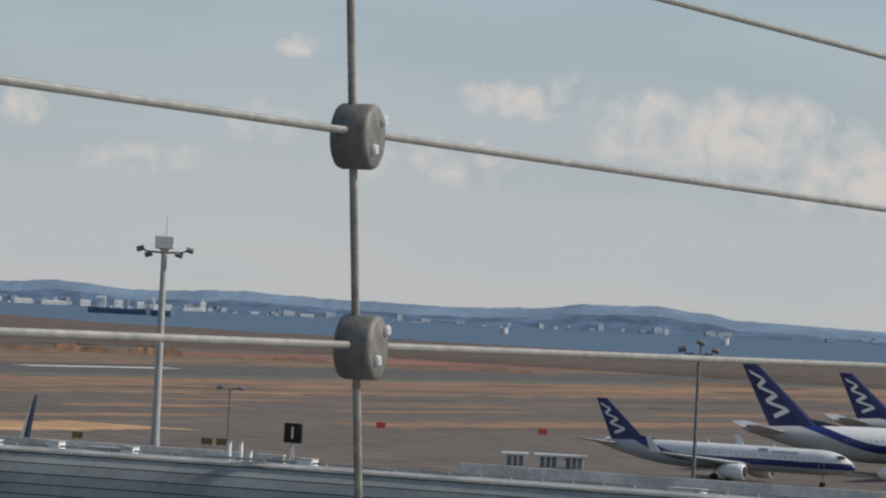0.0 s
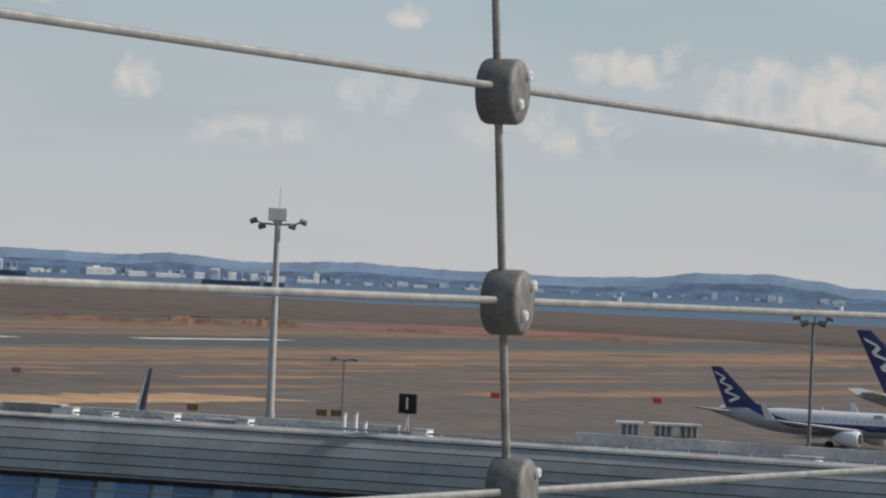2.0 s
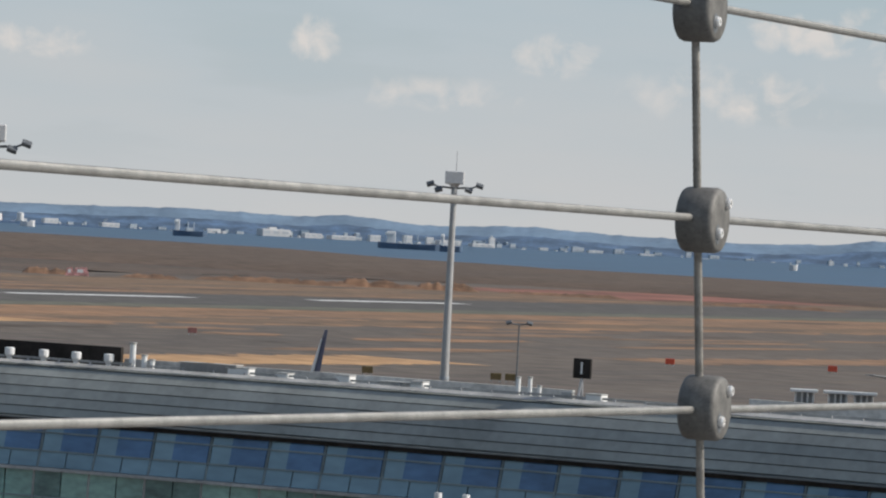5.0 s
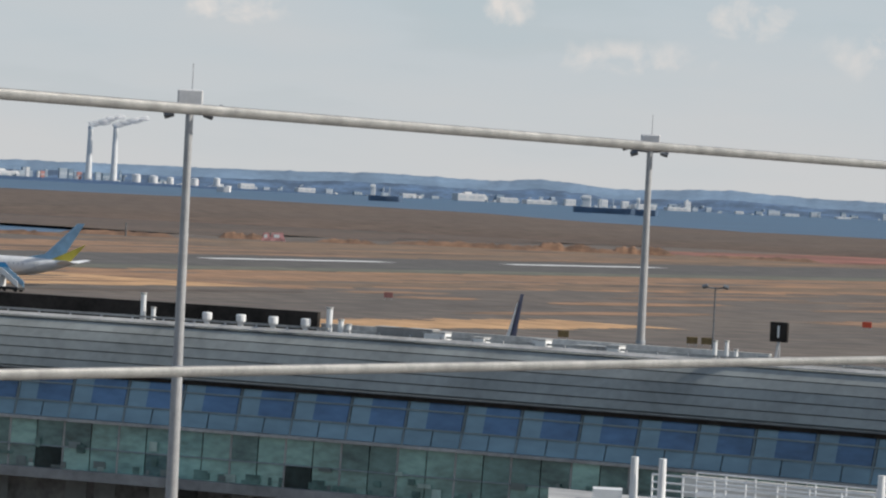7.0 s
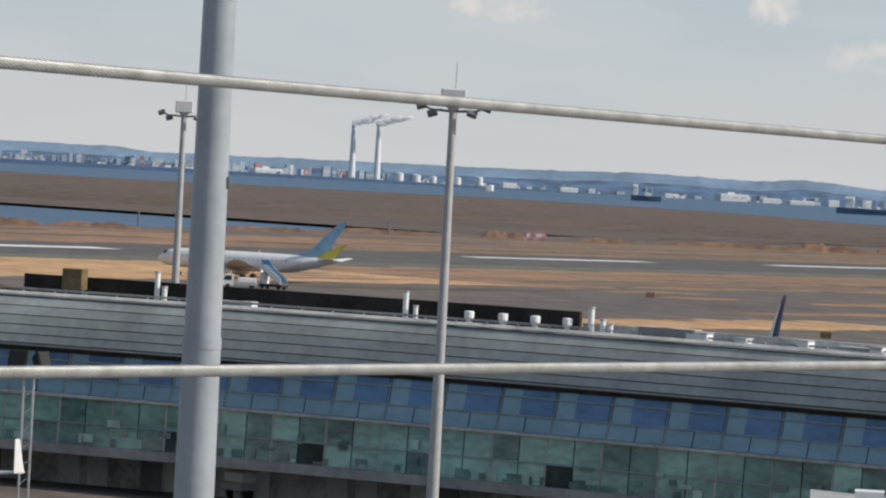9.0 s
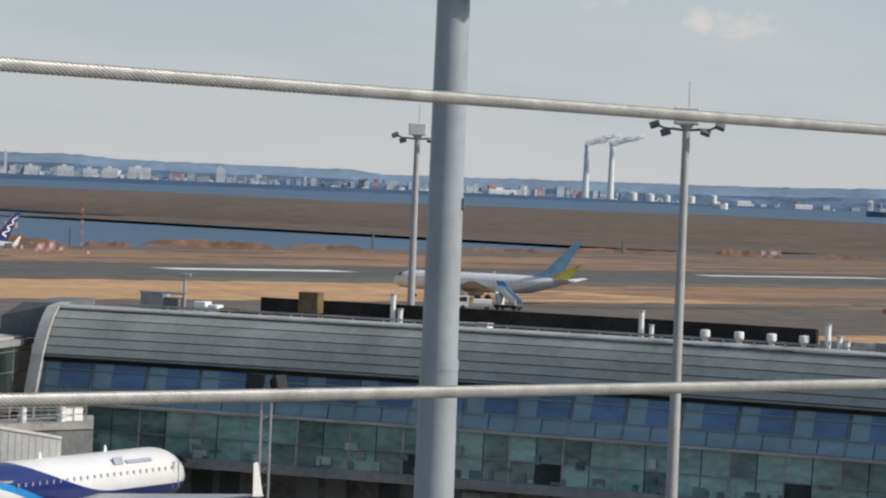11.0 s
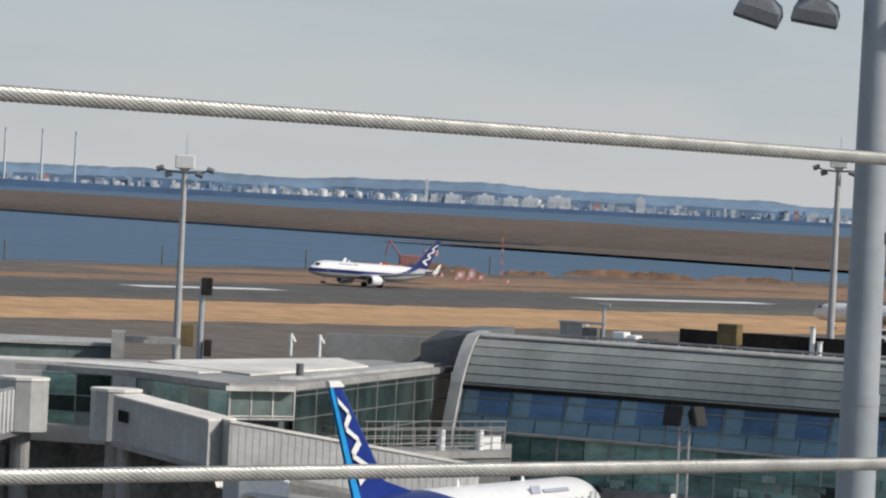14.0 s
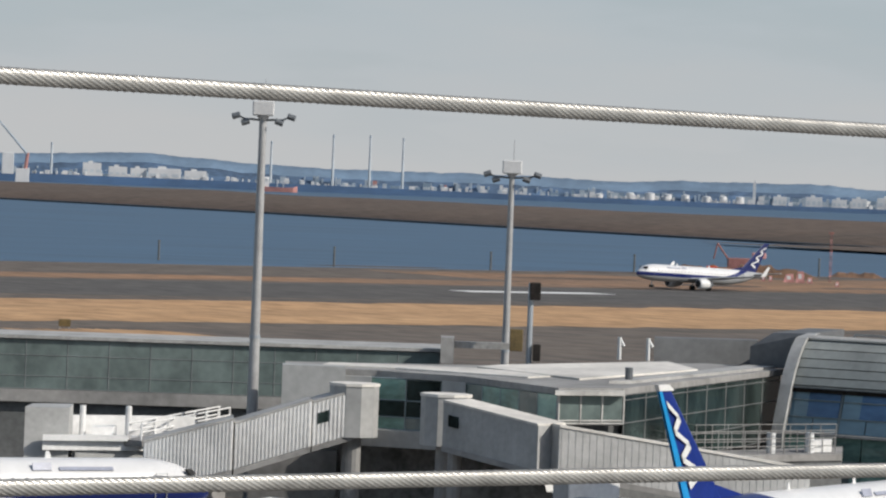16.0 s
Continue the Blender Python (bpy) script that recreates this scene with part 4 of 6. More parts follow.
# landing aircraft, on the runway
airliner(bearing(2.63, 998, 0.7), -126, 39.5, 1.98, 3.6, 12.3, 35, M["livery"], M["blue"], "white and blue twin-jet touching down on the runway", pitch=2.0, winglet="white", engine_r=1.2)

# ---- the far shore ----
def height(el, dist):
    return 26 + dist * math.tan(radians(el))


RIDGE = [(-14, 0.05), (-6, 0.03), (-4.1, 0.1), (-3.4, 0.06), (-2.6, 0.01), (-1.4, -0.02), (0.8, -0.01), (2.4, -0.04), (3.2, 0.0), (5, 0.02), (5.9, -0.03), (8.7, -0.04), (9.5, -0.09), (12, -0.07), (14, -0.06),
         (16.2, -0.02), (17.5, -0.05), (18.2, 0.0), (19.3, -0.08), (20.8, -0.03), (22, -0.08), (23.6, -0.1), (24.6, -0.07), (25.4, 0.02), (26.3, 0.04), (27, -0.02), (27.5, -0.1), (29.5, -0.15), (36, -0.12)]


def far_hills(name, dist, dip, seed, mat, label):
    bm = bmesh.new()
    rings = []
    n = 1100
    for k in range(n + 1):
        a = -14 + 50 * k / n
        j = max(i for i in range(len(RIDGE) - 1) if RIDGE[i][0] <= a)
        (a0, e0), (a1, e1) = RIDGE[j], RIDGE[j + 1]
        f = (a - a0) / (a1 - a0)
        f = f * f * (3 - 2 * f)
        el = e0 + (e1 - e0) * f + dip + 0.016 * noise.noise(Vector((a * 2.1, seed, 0))) + 0.012 * noise.noise(Vector((a * 7.0, seed, 3))) + 0.004 * noise.noise(Vector((a * 23.0, seed, 5)))
        top = height(el, dist)
        rings.append([bearing(a, dist - 70, -1.2), bearing(a, dist - 45, top * 0.3), bearing(a, dist - 15, top * 0.75), bearing(a, dist, top), bearing(a, dist + 20, -1.2)])
    loft(bm, rings, close=False)
    bmesh.ops.recalc_face_normals(bm, faces=bm.faces)
    tagged(part(name, bm, mat, smooth=True), label, "hills", kind="structure")


# both ridges get their distance haze from the blue of their paint
far_hills("backdrop_hills", 4860, 0.0, 1.0, M["hills"], "wooded hills along the far shore in painted haze blue")
far_hills("backdrop_shore", 4790, -0.13, 7.0, M["shore"], "built-up shoreline below the hills in darker haze blue")


def water_band():
    """A made-up low band in water blue, standing in for the farthest bay water."""
    bm = bmesh.new()
    rings = []
    for a, el in ((-14, -0.23), (-6, -0.235), (-3, -0.24), (1, -0.27), (5, -0.285), (9, -0.29), (13, -0.31), (16, -0.36), (20, -0.375), (24, -0.42), (28, -0.44), (36, -0.46)):
        z = height(el, 4500)
        rings.append([bearing(a, 4480, -1.2), bearing(a, 4500, z), bearing(a, 4560, z), bearing(a, 4570, -1.2)])
    loft(bm, rings)
    bmesh.ops.recalc_face_normals(bm, faces=bm.faces)
    tagged(part("far_water_band", bm, M["far_water_band"]), "low dark blue band standing in for the farthest bay water", "sea wall", kind="structure")


water_band()


def far_block(name, az, el0, el1, width, mat, label, category, group, dist=4600, shape="box", roof=0.0):
    """A far building or tank; its width is in degrees."""
    ob = tagged(new(name), label, category, group)
    ob.location = bearing(az, dist, -1.2)
    ob.rotation_euler = (0, 0, -radians(az - (20 if az > 10 and shape == "box" else 0)))
    w = radians(width) * dist / 2
    z0, z1 = 0.0, height(el1, dist) + 1.2
    lift = height(el0, dist) + 1.2
    bm = bmesh.new()
    if shape == "tank":
        tube(bm, (0, 0, z0), (0, 0, z1 - w * 0.2), w, n=18, cap=False)
        loft(bm, [[(math.cos(k * math.tau / 18) * w * f, math.sin(k * math.tau / 18) * w * f, z1 - w * 0.2 + w * g) for k in range(18)] for f, g in ((1, 0), (0.75, 0.1), (0.4, 0.17), (0.05, 0.2))], caps=False)
    elif shape == "stack":
        tube(bm, (0, 0, z0), (0, 0, z1), w, w * 0.62, 14)
    else:
        box(bm, -w, -w * 0.6, z0, w, w * 0.6, z1, w * 0.02)
        if roof:
            box(bm, -w * 0.4, -w * 0.3, z1, w * 0.1, w * 0.3, z1 + roof, 0.1)
    part("wall" if shape == "box" else "shell", bm, mat, ob)
    bm = bmesh.new()
    if shape == "stack":
        for f in (0.985,):
            tube(bm, (0, 0, z1 * f - 2.5), (0, 0, z1 * f), w * (1 - 0.38 * f) * 1.12, n=14)
        part("band", bm, M["far_grey"], ob)
    elif shape == "box":
        bm.free()
        for k in range(3):
            x = -w + w * 2 * (k + 0.5) / 3
            bm = bmesh.new()
            box(bm, x - w * 0.2, -w * 0.62, z1 * 0.35 + lift * 0.3, x + w * 0.2, -w * 0.59, z1 * 0.35 + lift * 0.3 + (z1 - lift) * 0.4)
            part("window_bay", bm, M["far_window"], ob)
    else:
        tube(bm, (0, 0, z1 - w * 0.26), (0, 0, z1 - w * 0.2), w * 1.02, n=18)
        part("rim", bm, M["far_grey"], ob)
    return ob


def far_shore_things():
    rnd = random.Random(11)
    for az, el in ((2.09, -0.24), (2.51, -0.21), (2.78, -0.2), (3.02, -0.21), (3.26, -0.21), (3.55, -0.22), (3.77, -0.21), (4.0, -0.21), (12.71, -0.22), (12.94, -0.23), (13.17, -0.24), (13.5, -0.24), (13.8, -0.22), (5.7, -0.2), (5.95, -0.2)):
        far_block("storage_tank", az, el - 0.05, el + 0.03, rnd.uniform(0.09, 0.13), M["far_white"], "white domed storage tank on the far shore", "storage tank", "storage tanks", shape="tank")
    for az, el in ((-2.38, 0.33), (-1.54, 0.45), (-1.04, 0.46), (-0.59, 0.44), (12.06, 0.43), (12.4, 0.46), (-5.35, 0.2)):
        far_block("chimney_stack", az, -0.2, el, 0.095 if az > 10 else 0.04, M["far_stack"] if az > 10 else M["far_window"], "tall pale chimney stack at the far works", "chimney", "chimney stacks", shape="stack")
    for az, e0, e1, w in ((-4.8, -0.15, -0.06, 0.25), (-4.45, -0.17, -0.1, 0.25), (-4.17, -0.2, -0.11, 0.22), (-3.82, -0.2, -0.1, 0.44), (-3.4, -0.15, -0.12, 0.3), (4.54, -0.28, -0.16, 0.18), (5.0, -0.28, -0.15, 0.22), (5.34, -0.25, -0.17, 0.2),
                          (5.61, -0.27, -0.15, 0.2), (6.0, -0.24, -0.13, 0.3), (7.1, -0.25, -0.09, 0.12), (17.23, -0.31, -0.24, 0.4), (20.2, -0.32, -0.2, 0.08), (24.8, -0.4, -0.28, 0.06), (26.5, -0.38, -0.26, 0.06), (4.19, -0.2, 0.03, 0.04), (10.9, -0.3, -0.23, 0.4)):
        far_block("far_building", az, e0, e1, w, M["far_white"], "pale industrial building on the far shore", "building", "far buildings", roof=2.0)
    for az, e0, e1, w in ((17.3, -0.31, -0.26, 0.3), (17.75, -0.32, -0.27, 0.25), (18.15, -0.33, -0.28, 0.35), (18.6, -0.32, -0.25, 0.15), (19.05, -0.33, -0.23, 0.12), (19.35, -0.34, -0.24, 0.1), (19.6, -0.34, -0.27, 0.3), (20.05, -0.34, -0.29, 0.3), (20.9, -0.36, -0.3, 0.12), (21.6, -0.36, -0.3, 0.2),
                          (22.3, -0.37, -0.31, 0.2), (15.0, -0.33, -0.27, 0.25), (14.2, -0.31, -0.25, 0.2), (16.4, -0.33, -0.28, 0.2), (25.0, -0.4, -0.3, 0.05), (23.1, -0.4, -0.33, 0.12), (27.9, -0.42, -0.35, 0.2), (29.0, -0.43, -0.36, 0.3)):
        far_block("far_building", az, e0, e1, w, M["far_white"], "low pale warehouse on the far shore", "building", "far buildings")
    for k in range(230):
        az = rnd.choice((rnd.uniform(-6, 6), rnd.uniform(-3, 15), rnd.uniform(4, 13), rnd.uniform(13, 30)))
        base = -0.26 if az < 13 else -0.34
        e1 = base + rnd.uniform(0.03, 0.11)
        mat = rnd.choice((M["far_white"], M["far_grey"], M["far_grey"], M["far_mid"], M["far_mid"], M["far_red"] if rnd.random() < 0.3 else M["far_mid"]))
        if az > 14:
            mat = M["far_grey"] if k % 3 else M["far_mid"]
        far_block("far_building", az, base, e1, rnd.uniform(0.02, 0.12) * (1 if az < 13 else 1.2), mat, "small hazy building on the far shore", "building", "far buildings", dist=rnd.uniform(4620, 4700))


far_shore_things()


def far_town():
    """The crowd of small pale sheds, tanks and houses along the far water's edge and up the slopes."""
    rnd = random.Random(23)
    for name, mat, count, d0, d1, lows, tall, label in (
            ("far_town", "far_white", 520, 4585, 4615, (-0.02, 0.012), (0.018, 0.05), "crowd of small white sheds and tanks along the far shore"),
            ("far_town", "far_grey", 420, 4740, 4780, (-0.02, 0.03), (0.02, 0.06), "crowd of hazy grey houses on the far slopes")):
        verts, faces = [], []
        for _ in range(count):
            az = rnd.uniform(-7, 14) if rnd.random() < 0.74 else rnd.uniform(14, 31)
            if noise.noise(Vector((az * 0.9, d0 * 0.01, 2))) < -0.22:
                continue
            d = rnd.uniform(d0, d1)
            base = -0.235 - 0.006 * max(0, az + 3) if d0 < 4700 else -0.2 - 0.005 * max(0, az + 3)
            top = height(base + rnd.uniform(*lows) + rnd.uniform(*tall), d)
            w = d * radians(rnd.choice((rnd.uniform(0.008, 0.025), rnd.uniform(0.02, 0.06)))) / 2
            c = bearing(az, d, 0)
            n = len(verts)
            for z in (-1.2, top):
                verts += [(c.x - w, c.y - 4, z), (c.x + w, c.y - 4, z), (c.x + w, c.y + 4, z), (c.x - w, c.y + 4, z)]
            verts += [(c.x - w, c.y, top + w * 0.3), (c.x + w, c.y, top + w * 0.3)]
            faces += [(n, n + 1, n + 5, n + 4), (n + 2, n + 3, n + 7, n + 6), (n + 1, n + 2, n + 6, n + 9, n + 5), (n + 3, n, n + 4, n + 8, n + 7), (n + 4, n + 5, n + 9, n + 8), (n + 6, n + 7, n + 8, n + 9)]
        me = bpy.data.meshes.new(name)
        me.from_pydata(verts, [], faces)
        me.materials.append(M[mat])
        tagged(new(name, me), label, "buildings", kind="stuff")


far_town()


def ship(az, dist, length, label, red=False, tower_at=0.35):
    ob = tagged(new("ship"), label, "ship", "ships on the bay")
    ob.location = bearing(az, dist, -1.0)
    ob.rotation_euler = (0, 0, -radians(az))
    h = length / 2
    bm = bmesh.new()
    rings = []
    for x, w, z in ((-h, 0.3, 5.5), (-h * 0.9, 5.5, 5.2), (0, 6.5, 4.6), (h * 0.75, 5.5, 5.0), (h, 0.3, 6.5)):
        rings.append([(x, -w, 0), (x, w, 0), (x, w * 1.1, z), (x, -w * 1.1, z)])
    loft(bm, rings)
    bmesh.ops.recalc_face_normals(bm, faces=bm.faces)
    part("hull", bm, M["far_red"] if red else M["ship_hull"] if length > 18 else M["far_white"], ob)
    bm = bmesh.new()
    x = -h + length * (1 - tower_at) if tower_at > 0.5 else -h * 0.75
    tall = 15 if length > 18 else 6.5
    box(bm, x - h * 0.13, -4, 4.5, x + h * 0.13, 4, tall, 0.3)
    box(bm, x - h * 0.18, -5, tall - 3, x + h * 0.1, 5, tall - 1, 0.2)
    part("deckhouse", bm, M["white"], ob, "white deckhouse")
    for f in (0.15, 0.5) if length > 18 else ():
        bm = bmesh.new()
        tube(bm, (-h * 0.3 + f * h, 0, 4), (-h * 0.3 + f * h, 0, 13), 0.5, n=6)
        part("derrick", bm, M["far_grey"], ob)


ship(16.1, 3900, 32, "dark cargo ship with a white deckhouse")
ship(19.1, 3700, 58, "long dark cargo ship with white deckhouse", tower_at=0.8)
ship(-2.25, 4300, 36, "small red-hulled ship near the far shore", True)
ship(24.3, 3600, 7, "small white boat on the bay")
ship(13.9, 4100, 14, "small grey boat on the bay")
ship(27.3, 3600, 7, "small white boat on the bay")
ship(19.65, 3650, 20, "small dark ship with a white deckhouse", tower_at=0.4)


def harbour_crane():
    ob = tagged(new("harbour_crane"), "harbour crane with a long grey raised jib", "crane")
    ob.location = bearing(-5.75, 4300, -1.0)
    ob.rotation_euler = (0, 0, radians(5.75))
    bm = bmesh.new()
    box(bm, -6, -4, 0, 8, 4, 14, 0.4)
    part("base", bm, M["far_white"], ob)
    bm = bmesh.new()
    box(bm, -20, -4, 8, -8, 4, 30, 0.4)
    part("cabin", bm, M["far_white"], ob)
    bm = bmesh.new()
    tube(bm, (6, 0, 28), (-28, 0, 66), 1.4, 0.8, 6)
    part("jib", bm, M["far_grey"], ob)
    bm = bmesh.new()
    tube(bm, (4, 0, 14), (6, 0, 30), 2.0, 1.5, 8)
    part("turret", bm, M["far_red"], ob)


harbour_crane()


def plumes():
    """Thin white smoke above the twin stacks."""
    rnd = random.Random(3)
    for az in (12.1, 12.43):
        ob_bm = bmesh.new()
        for k in range(9):
            c = bearing(az + 0.045 * k, 4590, height(0.46 + 0.013 * k + rnd.uniform(-0.01, 0.01), 4590))
            made = bmesh.ops.create_icosphere(ob_bm, subdivisions=2, radius=rnd.uniform(3.2, 5.6) * (1 if k < 6 else 0.7))
            for v in made["verts"]:
                v.co = Vector((v.co.x * 1.5, v.co.y, v.co.z * 0.7)) * (1 + 0.35 * noise.noise(v.co * 0.6 + c * 0.1)) + c
        tagged(part("smoke_plume", ob_bm, M["smoke"], smooth=True), "thin drifting plume of white smoke", "smoke", kind="stuff")


plumes()

# ---- low airport buildings beside the pier ----
def slab(name, pts, z0, z1, mat, parent=None, label="", category="", kind=""):
    """An upright prism over a plan given as (heading, distance) corners."""
    bm = bmesh.new()
    prism(bm, [bearing(a, d, z0) for a, d in pts], (0, 0, z1 - z0))
    ob = part(name, bm, mat, parent, label)
    return tagged(ob, label, category, kind=kind)


def facade(parent, a, b, z_rows, bays, mats, frame_mat, r=0.06, seed=1, deep=0.08):
    """Panes and mullions on an upright plane between plan corners a and b (heading, distance)."""
    rnd = random.Random(seed)
    p0, p1 = bearing(*a), bearing(*b)
    side = (p1 - p0).normalized()
    out = Vector((side.y, -side.x, 0))
    if out.dot(p0) > 0:
        out = -out
    for k in range(bays):
        for z0, z1 in zip(z_rows, z_rows[1:]):
            q0, q1 = p0.lerp(p1, k / bays) + out * 0.05, p0.lerp(p1, (k + 1) / bays) + out * 0.05
            pts = [q0 + Vector((0, 0, z0)), q1 + Vector((0, 0, z0)), q1 + Vector((0, 0, z1)), q0 + Vector((0, 0, z1))]
            ob = new("pane", prism_mesh("pane", pts, out * 0.05, rnd.choice(mats)))
            ob.parent = parent
    for k in range(bays + 1):
        c = p0.lerp(p1, k / bays) + out * deep
        bm = bmesh.new()
        tube(bm, c + Vector((0, 0, z_rows[0])), c + Vector((0, 0, z_rows[-1])), r, n=4)
        part("mullion", bm, frame_mat, parent)
    for z in z_rows:
        bm = bmesh.new()
        tube(bm, p0 + out * deep + Vector((0, 0, z)), p1 + out * deep + Vector((0, 0, z)), r, n=4)
        part("transom", bm, frame_mat, parent)


def rail(parent, a, b, posts, h, z0, r=0.05, mids=2, mat="concrete"):
    p, q = bearing(a[0], a[1], z0), bearing(b[0], b[1], z0)
    for k in range(posts + 1):
        c = p.lerp(q, k / posts)
        bm = bmesh.new()
        tube(bm, c, c + Vector((0, 0, h)), r, n=6)
        part("post", bm, M[mat], parent)
    for k in range(mids + 1):
        z = Vector((0, 0, h * (1 - k / (mids + 1))))
        bm = bmesh.new()
        tube(bm, p + z, q + z, r, n=6)
        part("bar", bm, M[mat], parent)


def corridor():
    ob = tagged(new("glass_corridor"), "long low glazed corridor with a pale roof edge", "airport building", kind="structure")
    slab("body", [(-13, 330), (0.0, 330), (0.0, 338), (-13, 338)], 0, 11.9, M["dark_wall"], ob)
    slab("roof", [(-13.1, 329.6), (0.1, 329.6), (0.1, 339), (-13.1, 339)], 11.9, 12.15, M["roof_edge"], ob, "pale flat roof")
    slab("sill_wall", [(-13, 329.4), (0.0, 329.4), (0.0, 330), (-13, 330)], 7.0, 7.95, M["concrete"], ob)
    facade(ob, (-12.9, 329.9), (-0.02, 329.9), [8.0, 9.0, 10.6, 11.85], 23, [M["glass_teal"]], M["seam"], 0.06, 2)
    slab("lower_wall", [(-13, 330.2), (0, 330.2), (0, 331), (-13, 331)], 0, 7.0, M["dark"], ob)
    slab("dark_poster", [(-5.9, 329.75), (-5.25, 329.75), (-5.25, 329.85), (-5.9, 329.85)], 9.0, 10.4, M["glass_blue"], ob)
    slab("end_box", [(0.0, 326), (0.18, 326), (0.18, 330), (0.0, 330)], 11.2, 13.2, M["concrete"], ob)
    slab("end_beam", [(0.18, 327), (0.95, 327), (0.95, 328), (0.18, 328)], 12.4, 12.9, M["roof_edge"], ob)


corridor()


def bridge_deck():
    """Roof deck of the neighbouring bridge, with posts and handrails."""
    ob = tagged(new("boarding_bridge"), "pale bridge roof deck with posts and handrails", "boarding bridge", "boarding bridges")
    slab("roof_deck", [(-5.35, 300), (-3.75, 303), (-3.6, 309), (-5.2, 306)], 5.2, 5.9, M["bridge"], ob)
    slab("cab", [(-5.6, 300.5), (-5.0, 301), (-4.95, 306), (-5.5, 305)], 0, 8.2, M["bridge_grey"], ob)
    slab("side_wall", [(-4.9, 301), (-3.75, 303.5), (-3.6, 308.5), (-4.8, 306)], 0, 5.2, M["bridge_grey"], ob)
    slab("kerb", [(-5.35, 299.6), (-4.2, 301.6), (-4.2, 302.2), (-5.35, 300.2)], 5.9, 6.3, M["white"], ob)
    slab("unit", [(-4.7, 302.5), (-4.4, 303), (-4.35, 305), (-4.65, 304.5)], 5.9, 6.8, M["bridge"], ob)
    slab("deck_parapet", [(-5.35, 306.6), (-3.3, 310.5), (-3.3, 311), (-5.35, 307.1)], 0, 7.3, M["bridge"], ob, "pale parapet along the deck")
    for a, d in ((-4.82, 303), (-4.2, 304)):
        bm = bmesh.new()
        tube(bm, bearing(a, d, 5.9), bearing(a, d, 8.3), 0.25, 0.22, 10)
        part("vent_post", bm, M["bridge"], ob)
    slab("gangway", [(-4.25, 302), (-4.0, 301), (-2.8, 326.5), (-3.0, 327.5)], 5.6, 6.0, M["concrete"], ob)
    slab("gangway_wall", [(-4.1, 303), (-3.9, 303), (-2.85, 326), (-2.95, 327)], 0, 5.6, M["concrete"], ob)
    rail(ob, (-4.2, 302.3), (-2.97, 327), 7, 1.15, 6.0, 0.07, 1, "bridge")
    rail(ob, (-4.02, 301.3), (-2.83, 326), 7, 1.15, 6.0, 0.07, 1, "bridge")


bridge_deck()


